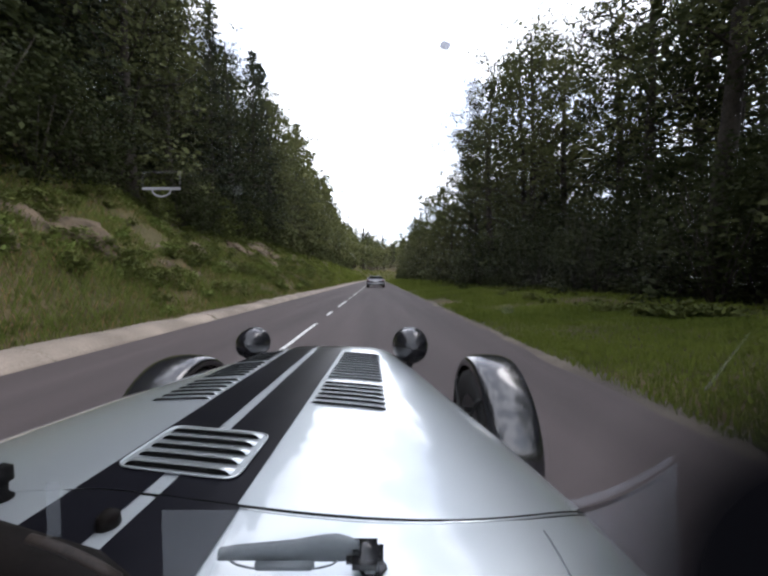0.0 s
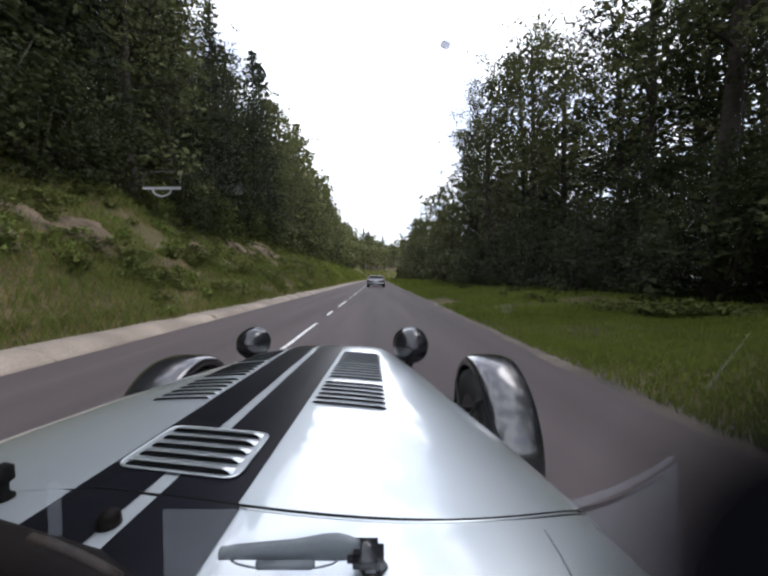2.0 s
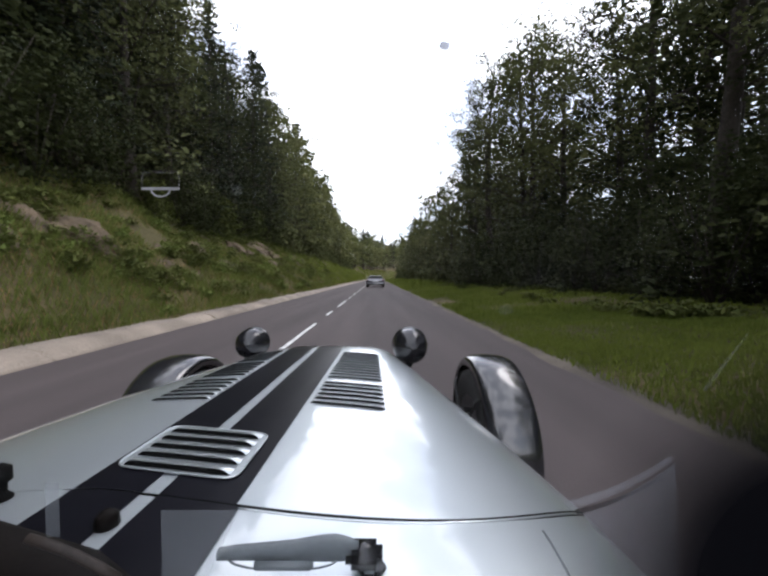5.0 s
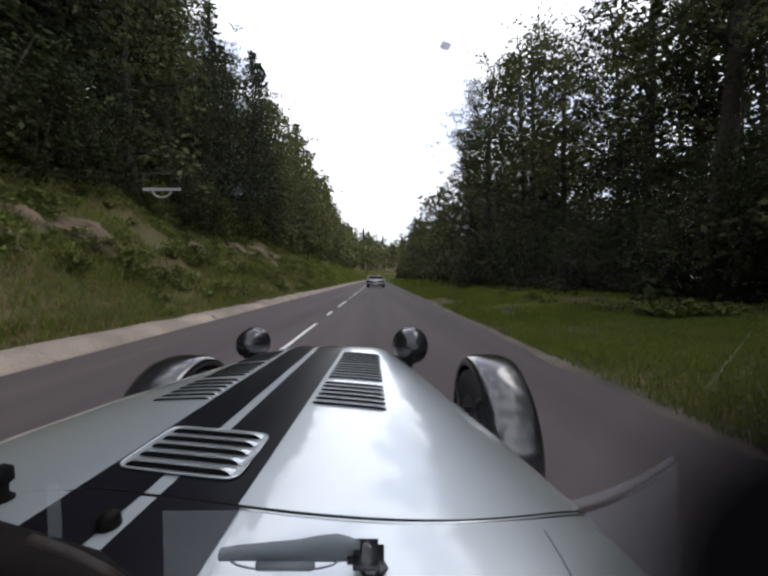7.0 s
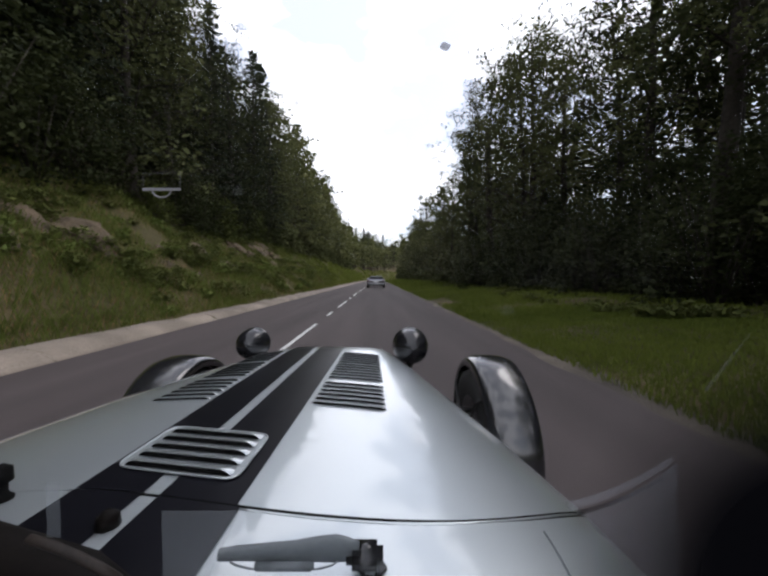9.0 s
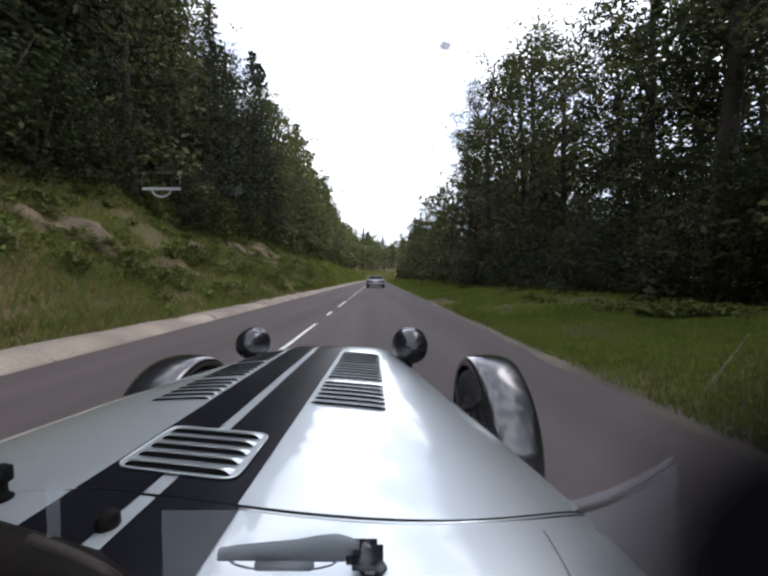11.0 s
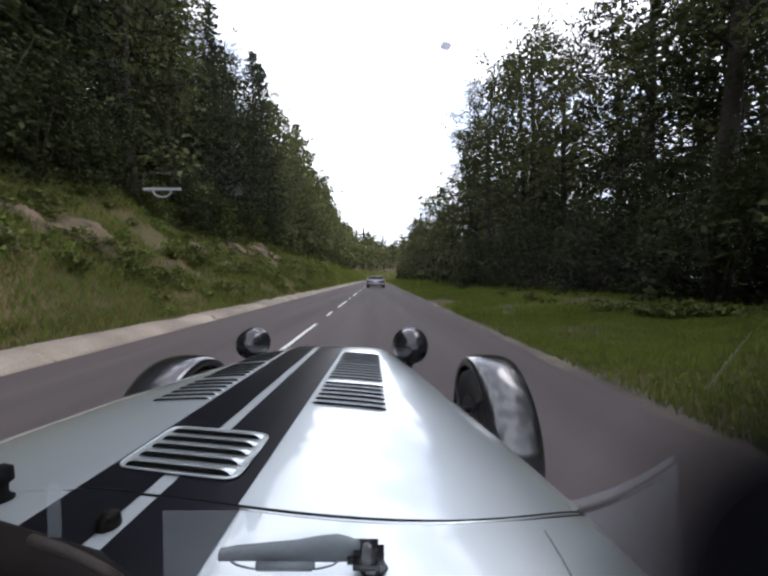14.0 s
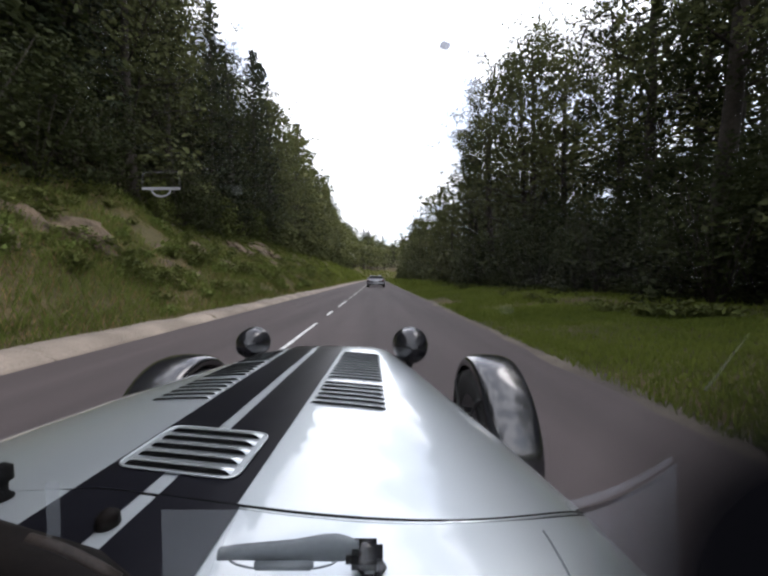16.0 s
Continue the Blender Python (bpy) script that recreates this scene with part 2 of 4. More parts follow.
def build_ground():
    xs = [-900, -300, -120, -70, -50, -40, -32, -26, -22] + list(span(-20, -12, 0.7)) + list(span(-12, -4.6, 0.28)) + [-4.5, -4.44, -3.8, -3, 0, 1.5, 1.9, 1.96] \
        + list(span(2.05, 10, 0.3)) + [11, 12.5, 14, 17, 21, 27, 36, 60, 120, 300, 900]
    ys = [-500, -150, -70, -40, -25] + list(span(-16, 30, 0.4)) + list(span(30, 80, 1.2)) + list(span(80, 310, 5)) + [340, 400, 550, 900, 2500]
    v = [(x + bend(y), y, ground_z(x, y)) for y in ys for x in xs]
    g = piece("ground", v, grid_faces(len(ys), len(xs)), EARTH, smooth=True)
    tagged(g, "rough earth and grass ground of a wooded hillside", "ground", kind="structure")


def ribbon(x0, x1, ys, z0, z1, wobble0=0.0, wobble1=0.0, steps=4, seed=0.0):
    v = []
    for y in ys:
        a = x0 + wobble0 * noise.noise(Vector((seed, y * 0.9, 0))) + 0.5 * wobble0 * noise.noise(Vector((seed, y * 3.1, 5)))
        b = x1 + wobble1 * noise.noise(Vector((seed + 9, y * 0.9, 0))) + 0.5 * wobble1 * noise.noise(Vector((seed + 9, y * 3.1, 5)))
        for k in range(steps + 1):
            t = k / steps
            v.append((a + (b - a) * t + bend(y), y, z0 + (z1 - z0) * t))
    return v, grid_faces(len(ys), steps + 1)


def build_road():
    ys = [-400, -100, -40, -20] + list(span(-12, 40, 0.35)) + list(span(40, 90, 1.5)) + list(span(90, 400, 5))
    v, f = ribbon(ROAD_LEFT - 0.02, ROAD_RIGHT, ys, 0.0, 0.0, 0.02, 0.16, 8)
    tagged(piece("road", v, f, ASPHALT, smooth=True), "worn dark grey asphalt country road with faint tyre tracks", "road", kind="structure")
    v, f = ribbon(ROAD_RIGHT - 0.10, ROAD_RIGHT + 0.34, ys, -0.004, 0.04, 0.12, 0.25, 4, seed=31)
    tagged(piece("gravel_edge", v, f, GRAVEL, smooth=True), "brownish gravel edge between asphalt and grass", "gravel", kind="structure")
    # dashed centre line
    y = -10.0
    lines = empty("road_marking")
    k = 0
    while y < 150:
        length = 3.0 if k % 2 == 0 else 1.0
        rows = list(lin(y, y + length, 7))
        v, f = ribbon(ROAD_MID - 0.032, ROAD_MID + 0.032, rows, 0.005, 0.005, 0.012, 0.012, 2, seed=k)
        piece("dash", v, f, PAINT_LINE, lines)
        y += length + 1.55
        k += 1
    tagged(lines, "worn white dashed centre line painted on asphalt", "road marking", kind="structure")
    # low concrete gutter and kerb along the bank, in cast lengths
    kerb = empty("kerb")
    y = -20.0
    k = 0
    while y < 170:
        n = 6 if y < 40 else 12
        rows = list(lin(y, y + (4.0 if y < 40 else 12.0) - 0.02, n))
        v = []
        for yy in rows:
            w = 0.05 * noise.noise(Vector((4.4, yy * 1.3, k)))
            h = 0.035 * noise.noise(Vector((8.8, yy * 1.9, 0.5)))
            for dx, z in ((0.0, -0.04), (0.0, 0.012), (-0.06 + w, 0.03), (-0.14 + w, 0.09 + h), (-0.30 + w, 0.13 + h), (-0.52 + 2 * w, 0.14 + 1.6 * h), (-0.75, 0.0)):
                v.append((ROAD_LEFT + dx + bend(yy), yy, z))
        piece("kerb_length", v, grid_faces(len(rows), 7), CONCRETE, kerb, smooth=True)
        y = rows[-1] + 0.02
        k += 1
    tagged(kerb, "low weathered pale concrete kerb with gravel at the foot of a bank", "kerb", kind="structure")


# ---- plants ----
rng = np.random.default_rng(5)


def draw(a=0.0, b=1.0):
    return float(rng.uniform(a, b))


def jitter(s):
    return Vector([float(k) for k in rng.normal(0, s, 3)])


def ball(n):
    d = rng.normal(0, 1, (n, 3))
    d /= np.linalg.norm(d, axis=1)[:, None]
    return d * (rng.uniform(0, 1, n) ** 0.5)[:, None] * 1.2


def leaf_cards(centres, size, spread, per, slim=0.55, droop=0.0, thin=0):
    """Bent little leaves (two triangles each) scattered round centres; returns verts, faces and, for each vertex, the way its clump faces."""
    n = len(centres) * per
    off = ball(n)
    c = np.repeat(np.asarray(centres, float), per, axis=0)
    axis = np.stack([c[:, 0], c[:, 1], np.zeros(n)], 1)
    axis /= np.linalg.norm(axis, axis=1)[:, None] + 0.3
    face = off * 0.9 + axis * 0.55 + [0, 0, 0.45] + rng.normal(0, 0.16, (n, 3))
    face /= np.linalg.norm(face, axis=1)[:, None]
    c = c + off * spread
    d = rng.normal(0, 1, (n, 3))
    d[:, 2] = d[:, 2] * 0.45 - droop
    d /= np.linalg.norm(d, axis=1)[:, None]
    s = rng.normal(0, 1, (n, 3))
    s[:, 2] *= 0.55
    s -= (s * d).sum(1)[:, None] * d
    s /= np.linalg.norm(s, axis=1)[:, None]
    ln = size * rng.uniform(0.6, 1.4, n)[:, None]
    w = ln * slim * 0.5
    fold = np.cross(d, s) * ln * 0.12
    if thin:
        # fewer, broader leaves for what stands further off
        left = np.arange(n) % thin != 0
        n = int(left.sum())
        c, d, s, ln, w, fold, face = c[left], d[left] * 1.15, s[left] * 1.2, ln[left], w[left], fold[left], face[left]
    turned = ((np.cross(s, d) * face).sum(1) < 0)[:, None]
    s = np.where(turned, -s, s)
    a, b, e, g = c - d * ln * 0.5, c + s * w + fold, c + d * ln * 0.5, c - s * w + fold
    v = np.stack([a, b, e, g], 1).reshape(-1, 3)
    i = np.arange(n) * 4
    f = np.concatenate([np.stack([i, i + 1, i + 2], 1), np.stack([i, i + 2, i + 3], 1)])
    return v, f, np.repeat(face, 4, axis=0)


def fast_mesh(name, v, f, material, facing=None):
    me = bpy.data.meshes.new(name)
    v, f = np.asarray(v, np.float32), np.asarray(f, np.int32)
    me.vertices.add(len(v))
    me.vertices.foreach_set("co", v.ravel())
    me.loops.add(f.size)
    me.loops.foreach_set("vertex_index", f.ravel())
    me.polygons.add(len(f))
    me.polygons.foreach_set("loop_start", np.arange(len(f), dtype=np.int32) * f.shape[1])
    me.materials.append(material)
    me.update(calc_edges=True)
    if facing is not None:
        me.polygons.foreach_set("use_smooth", np.ones(len(f), dtype=bool))
        me.normals_split_custom_set_from_vertices(facing.tolist())
    return me


def joined(shapes):
    v, f, n = [], [], 0
    for a, b in shapes:
        v += [tuple(p) for p in a]
        f += [tuple(i + n for i in q) for q in b]
        n = len(v)
    return v, f


def broadleaf(height, radius, bare, clumps, per, leaf, material, label, lean=0.0, detail=2, inner=0):
    """A tree with forking limbs; bare: the share of the trunk without leaves."""
    t = empty("tree")
    top = Vector((lean * height, draw(-0.05, 0.05) * height, height * 0.96))
    bow = Vector((draw(-0.3, 0.3), draw(-0.3, 0.3), 0))
    spine = [top * k + bow * math.sin(k * math.pi) for k in lin(0, 1, 9)]
    spine[0] = Vector((0, 0, -0.5))
    r0 = 0.013 * height
    shapes = [tube(spine, [r0 * (1.25 - 1.1 * k) + 0.01 for k in lin(0, 1, 9)], 9 if detail > 1 else 5)]
    centres = []
    limbs = max(14, int(height * 2.2))
    for i in range(limbs):
        k = bare + (0.97 - bare) * (i + draw()) / limbs
        base = top * k + bow * math.sin(k * math.pi)
        ang = i * 2.4 + draw(-0.4, 0.4)
        q = (k - bare) / (1 - bare)
        reach = radius * (0.45 + 1.15 * math.sin(math.pi * min(1, 0.18 + 0.8 * q)) ** 1.0) * draw(0.55, 1.15) * 0.75
        rise = reach * draw(0.1, 0.7)
        tip = base + Vector((math.cos(ang) * reach, math.sin(ang) * reach, rise))
        mid = base.lerp(tip, 0.5) + Vector((0, 0, 0.12 * reach))
        if detail:
            shapes.append(tube([base, mid, tip], [r0 * 0.32 * (1.15 - k), r0 * 0.2 * (1.15 - k), 0.014], 5 if detail > 1 else 3))
        for j in range(3 if detail > 1 else 0):
            s = base.lerp(tip, draw(0.4, 0.95))
            e = s + jitter(0.22) * reach
            shapes.append(tube([s, e], [r0 * 0.1, 0.010], 3))
            centres.append(e)
        m = max(1, clumps // limbs)
        for j in range(m):
            u = draw(0.3, 1.05)
            centres.append(base.lerp(tip, u) + jitter(0.2) * reach * 0.8 + Vector((0, 0, 0.05)))
    v, f = joined(shapes)
    piece("trunk", v, f, BARK, t, smooth=True)
    lv, lf, ln = leaf_cards([tuple(c) for c in centres], leaf, (0.50 * radius / 2.6, 0.50 * radius / 2.6, 0.2 * radius / 2.6), per, thin=4 if detail < 2 else 6)
    if inner:
        # broad leaf masses deep in the crown
        deep = []
        for i in range(inner):
            k = draw(bare + 0.02, 0.93)
            w = radius * (0.25 + 0.55 * math.sin(math.pi * min(1, 0.2 + 0.8 * k)))
            a, u = draw(0, 6.283), draw() ** 0.5
            deep.append(tuple(top * k + Vector((math.cos(a) * u * w, math.sin(a) * u * w, 0))))
        dv, df, dn = leaf_cards(deep, 0.27, 0.25, 4)
        lv, lf, ln = np.concatenate([lv, dv]), np.concatenate([lf, df + len(lv)]), np.concatenate([ln, dn])
    crown = new("crown", fast_mesh("crown", lv, lf, material, ln))
    crown.parent = t
    return tagged(t, label, "tree", "roadside trees")


def conifer(height, radius, tiers, per, leaf, label, detail=1):
    t = empty("conifer")
    shapes = [tube([(0, 0, -0.5), (0.05, 0, height * 0.5), (0, 0, height)], [0.012 * height, 0.007 * height, 0.01], 8)]
    centres = []
    for i in range(tiers):
        k = 0.08 + 0.9 * i / tiers
        reach = radius * (1 - k) ** 0.8 + 0.12
        n = 7 if k < 0.7 else 5
        for j in range(n):
            a = 2 * math.pi * (j + 0.5 * (i % 2)) / n + draw(-0.25, 0.25)
            rr = reach * draw(0.7, 1.15)
            z = height * k
            tip = Vector((math.cos(a) * rr, math.sin(a) * rr, z - 0.18 * rr + 0.1 * rr * draw()))
            base = Vector((0, 0, z))
            if detail:
                shapes.append(tube([base, tip], [0.022, 0.005], 3))
            for u in lin(0.25, 1.0, max(3, int(rr * (3.2 if detail else 2.2)))):
                centres.append(tuple(base.lerp(tip, u)))
    v, f = joined(shapes)
    piece("trunk", v, f, BARK, t, smooth=True)
    lv, lf, ln = leaf_cards(centres, leaf, (0.17, 0.17, 0.08), per, slim=0.35, droop=0.35, thin=3)
    crown = new("crown", fast_mesh("crown", lv, lf, NEEDLE, ln))
    crown.parent = t
    return tagged(t, label, "conifer", "roadside conifers")


def bush(radius, height, clumps, per, leaf, material, label):
    t = empty("bush")
    shapes, centres = [], []
    for i in range(9):
        a = i * 2.4
        tip = Vector((math.cos(a) * radius * draw(0.3, 0.8), math.sin(a) * radius * draw(0.3, 0.8), height * draw(0.5, 0.9)))
        shapes.append(tube([(0, 0, -0.25), tip * 0.5, tip], [0.025, 0.016, 0.004], 5))
    for i in range(clumps):
        a, u = draw(0, 6.283), draw() ** 0.5
        z = height * draw(0.03, 1.0)
        w = radius * (1.0 - 0.55 * (z / height) ** 2)
        centres.append((math.cos(a) * u * w, math.sin(a) * u * w, z))
    v, f = joined(shapes)
    piece("stem", v, f, BARK, t, smooth=True)
    lv, lf, ln = leaf_cards(centres, leaf, 0.17 * radius, per, thin=3)
    if height > 2:
        dv, df, dn = leaf_cards([(c[0] * 0.75, c[1] * 0.75, c[2] * 0.85) for c in centres], 0.16 if per > 10 else 0.4, 0.22, 7 if per > 10 else 3)
        lv, lf, ln = np.concatenate([lv, dv]), np.concatenate([lf, df + len(lv)]), np.concatenate([ln, dn])
    crown = new("foliage", fast_mesh("foliage", lv, lf, material, ln))
    crown.parent = t
    return tagged(t, label, "bush", "roadside bushes")


def plant(model, x, y, size=1.0, sink=0.0):
    m = Matrix.Translation((x + bend(y), y, ground_z(x, y) - sink)) @ Matrix.Rotation(draw(0, 6.283), 4, "Z") @ Matrix.Scale(size, 4)
    for o in [copy_thing(model, m)]:
        o.matrix_basis = m
    return o


def park(model):
    """Takes the pattern itself out of the scene once its copies stand."""
    for o in (*model.children_recursive, model):
        bpy.data.objects.remove(o)


def blades(name, spots, height, width, material, label, category):
    """Grass: one bent two-triangle blade at each spot."""
    n = len(spots)
    c = np.asarray(spots, float)
    a = rng.uniform(0, 6.283, n)
    side = np.stack([np.cos(a), np.sin(a), np.zeros(n)], 1)
    b = rng.uniform(0, 6.283, n)
    h = (height * rng.uniform(0.45, 1.3, n))[:, None]
    tipd = np.stack([np.cos(b) * 0.45, np.sin(b) * 0.45, np.ones(n)], 1) * h
    w = side * width * h / height
    v = np.stack([c - w - [0, 0, 0.03], c + w - [0, 0, 0.03], c + tipd * 0.6 + w * 0.7 + [0, 0, 0.03], c + tipd], 1).reshape(-1, 3)
    i = np.arange(n) * 4
    f = np.concatenate([np.stack([i, i + 1, i + 2], 1), np.stack([i, i + 2, i + 3], 1)])
    ob = new(name, fast_mesh(name, v, f, material))
    return tagged(ob, label, category, kind="stuff")


def rock_mesh(size, seed):
    """A craggy outcrop with broken ledges."""
    bm = bmesh.new()
    bmesh.ops.create_icosphere(bm, subdivisions=3, radius=1)
    for v in bm.verts:
        p = v.co.copy()
        big = noise.noise(p * 0.9 + Vector((seed, 0, 0))) * 0.5
        ledge = (round((p.z * 3.2 + noise.noise(p * 1.7 + Vector((0, seed, 4)))) * 1.0) / 3.2 - p.z) * 0.35
        chip = noise.cell(p * 3.4 + Vector((seed, 3, 1))) * 0.13 + noise.noise(p * 6 + Vector((2, seed, 0))) * 0.07
        v.co = p * (1 + big + 1.5 * chip)
        v.co.z += 1.6 * ledge
        v.co.x *= 0.5
        v.co.y *= 1.35
        v.co *= size
    return bm


# ---- the open sports car that carries the camera ----
CX = -0.296
BON_Y = (0.20, 0.54, 0.74, 0.97, 1.28, 1.50)
BON_R = (0.63, 0.60, 0.548, 0.48, 0.395, 0.33)
BON_L = (0.63, 0.60, 0.545, 0.465, 0.335, 0.235)


def bonnet_z(u, y):
    """Height of the bonnet's skin u metres right of its middle line, y metres ahead of the lens."""
    zc = lerp(y, (0.2, 0.344, 1.45, 1.53, 1.60, 1.68), (0.712, 0.709, 0.675, 0.668, 0.645, 0.57))
    w = lerp(y, BON_Y, BON_R if u > 0 else BON_L)
    e = lerp(y, (0.3, 0.55, 0.9, 1.5), (0.085, 0.085, 0.06, 0.03))
    t = min(abs(u) / w, 1.0)
    return zc - e * t ** (5.6 if u > 0 else 2.6)


def skin(u, y, up=0.0):
    return Vector((CX + u, y, bonnet_z(u, y) + up))


def seam_y(u):
    u = max(u, -0.08)
    return 0.4182 + u * (-0.1705 + u * (-0.2187 + u * (0.7082 + u * 0.885)))


def seam_gap(u):
    """Half the width of the open joint, nearly shut on the far side of the stripes."""
    return 0.003 if u > -0.1 else 0.0004


def shell(y_of, rows):
    """Skin of the body from y_of(u, 0) to y_of(u, 1), with the edges rolled over into the sides."""
    v = []
    cols = 0
    for i in range(rows):
        s = i / (rows - 1)
        line = []
        for k in sorted(lin(-1, 1, 41) + [-0.998, 0.998]):
            y = y_of(k * 0.6, s)
            w = lerp(y, BON_Y, BON_R if k > 0 else BON_L)
            line.append(skin(k * w, y))
        for sgn, at in ((-1, 0), (1, -1)):
            e = line[at]
            roll = [e + Vector((sgn * dx, 0, dz)) for dx, dz in ((-0.002, -0.004), (-0.006, -0.02), (-0.010, -0.06), (-0.014, -0.16), (-0.02, -0.34))]
            line = roll[::-1] + line if sgn < 0 else line + roll
        cols = len(line)
        v += line
    return v, grid_faces(rows, cols)


def louvre(u0, u1, y, depth, h, parent, skew=0.0, base=0.0):
    """A pressed louvre facing the windscreen, its mouth closed by a near-black sheet for shade."""
    v = []
    cols = 25
    for s in (0.0, 0.25, 0.5, 0.75, 1.0):
        for k in lin(0, 1, cols):
            end = min(1, min(k, 1 - k) / 0.09)
            end = math.sin(end * math.pi / 2)
            u = u0 + (u1 - u0) * k
            v.append(skin(u, y + depth * (1 - s) + skew * u, base + 0.0006 + h * end * math.sin(s * math.pi / 2)))
    hood = piece("louvre", v, grid_faces(5, cols), SILVER, parent, smooth=True)
    # near-black sheet across the mouth stands in for the shade inside
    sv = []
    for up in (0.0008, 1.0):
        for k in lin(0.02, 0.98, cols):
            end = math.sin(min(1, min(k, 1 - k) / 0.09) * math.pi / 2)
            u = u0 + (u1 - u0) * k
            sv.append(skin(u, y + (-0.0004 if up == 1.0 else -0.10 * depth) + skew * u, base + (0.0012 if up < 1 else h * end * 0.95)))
    piece("slot", sv, grid_faces(2, cols), DARK, hood, "black sheet for the shade inside the louvre")


def wheel(x, y, z, parent):
    prof = [(0.17, -0.085), (0.24, -0.095), (0.275, -0.088), (0.285, -0.06), (0.287, 0), (0.285, 0.06), (0.275, 0.088), (0.24, 0.095), (0.17, 0.085)]
    n = 40
    v = [(x + w, y + r * math.cos(2 * math.pi * k / n), z + r * math.sin(2 * math.pi * k / n)) for r, w in prof for k in range(n)]
    w = empty("wheel")
    w.parent = parent
    piece("tyre", v, grid_faces(len(prof), n, True), RUBBER, w, "black rubber tyre", smooth=True)
    rim = [(0.172, -0.085), (0.16, -0.06), (0.15, 0.0), (0.05, 0.02), (0.05, -0.03), (0.001, -0.03)]
    v = [(x + q, y + r * math.cos(2 * math.pi * k / n), z + r * math.sin(2 * math.pi * k / n)) for r, q in rim for k in range(n)]
    piece("rim", v, grid_faces(len(rim), n, True), ALLOY, w, "dark alloy rim", smooth=True)


def cycle_wing(x, y, z, r, width, parent, flip):
    prof = [(-0.5, -0.035), (-0.5, -0.012), (-0.46, 0.0), (-0.3, 0.010), (0, 0.014), (0.3, 0.010), (0.46, 0.0), (0.5, -0.012), (0.5, -0.035), (0.48, -0.035), (0.48, -0.016), (0, 0.006), (-0.48, -0.016), (-0.48, -0.035)]
    n = 33
    v = []
    for i in range(n):
        a = radians(-8 + 196 * i / (n - 1))
        for k, h in prof:
            v.append((x + k * width * flip, y + (r + h) * math.cos(a), z + (r + h) * math.sin(a)))
    f = grid_faces(n, len(prof), True)
    f += [tuple(range(len(prof))), tuple(range((n - 1) * len(prof), n * len(prof)))[::-1]]
    wing = piece("cycle_wing", v, f, WING_BLACK, parent, "gloss black cycle wing over the front wheel", smooth=True)
    for a in (40, 130):
        q = radians(a)
        rod, rf = tube([(x - 0.12 * flip, y, z), (x - 0.105 * flip, y + 0.8 * r * math.cos(q), z + 0.8 * r * math.sin(q)), (x - 0.06 * flip, y + r * math.cos(q), z + r * math.sin(q))], [0.008] * 3, 6)
        piece("wing_stay", rod, rf, RUBBER, wing, "black steel stay", smooth=True)


def headlamp(x, y, z, r, parent, foot):
    prof = [(0.001, -1.0), (0.3, -0.96), (0.58, -0.82), (0.8, -0.6), (0.94, -0.3), (1.0, 0.0), (1.0, 0.55), (1.04, 0.6), (1.04, 0.75), (0.97, 0.8)]
    n = 32
    v = [(x + r * p * math.cos(2 * math.pi * k / n), y + r * q, z + r * p * math.sin(2 * math.pi * k / n)) for p, q in prof for k in range(n)]
    lamp = empty("headlamp")
    lamp.parent = parent
    piece("shell", v, grid_faces(len(prof), n, True), GLOSS_BLACK, lamp, "gloss black bullet lamp shell", smooth=True)
    v = [(x + r * p * math.cos(2 * math.pi * k / n), y + r * q, z + r * p * math.sin(2 * math.pi * k / n)) for p, q in ((0.97, 0.8), (0.7, 0.95), (0.3, 1.02), (0.001, 1.04)) for k in range(n)]
    piece("lens", v, grid_faces(4, n, True), DARK_GLASS, lamp, "ribbed glass lens", smooth=True)
    v, f = tube([(x, y, z - 0.8 * r), (x + 0.2 * (foot[0] - x), y, z - 1.5 * r), foot], [0.016, 0.015, 0.017], 8)
    piece("bracket", v, f, GLOSS_BLACK, lamp, "black lamp bracket", smooth=True)


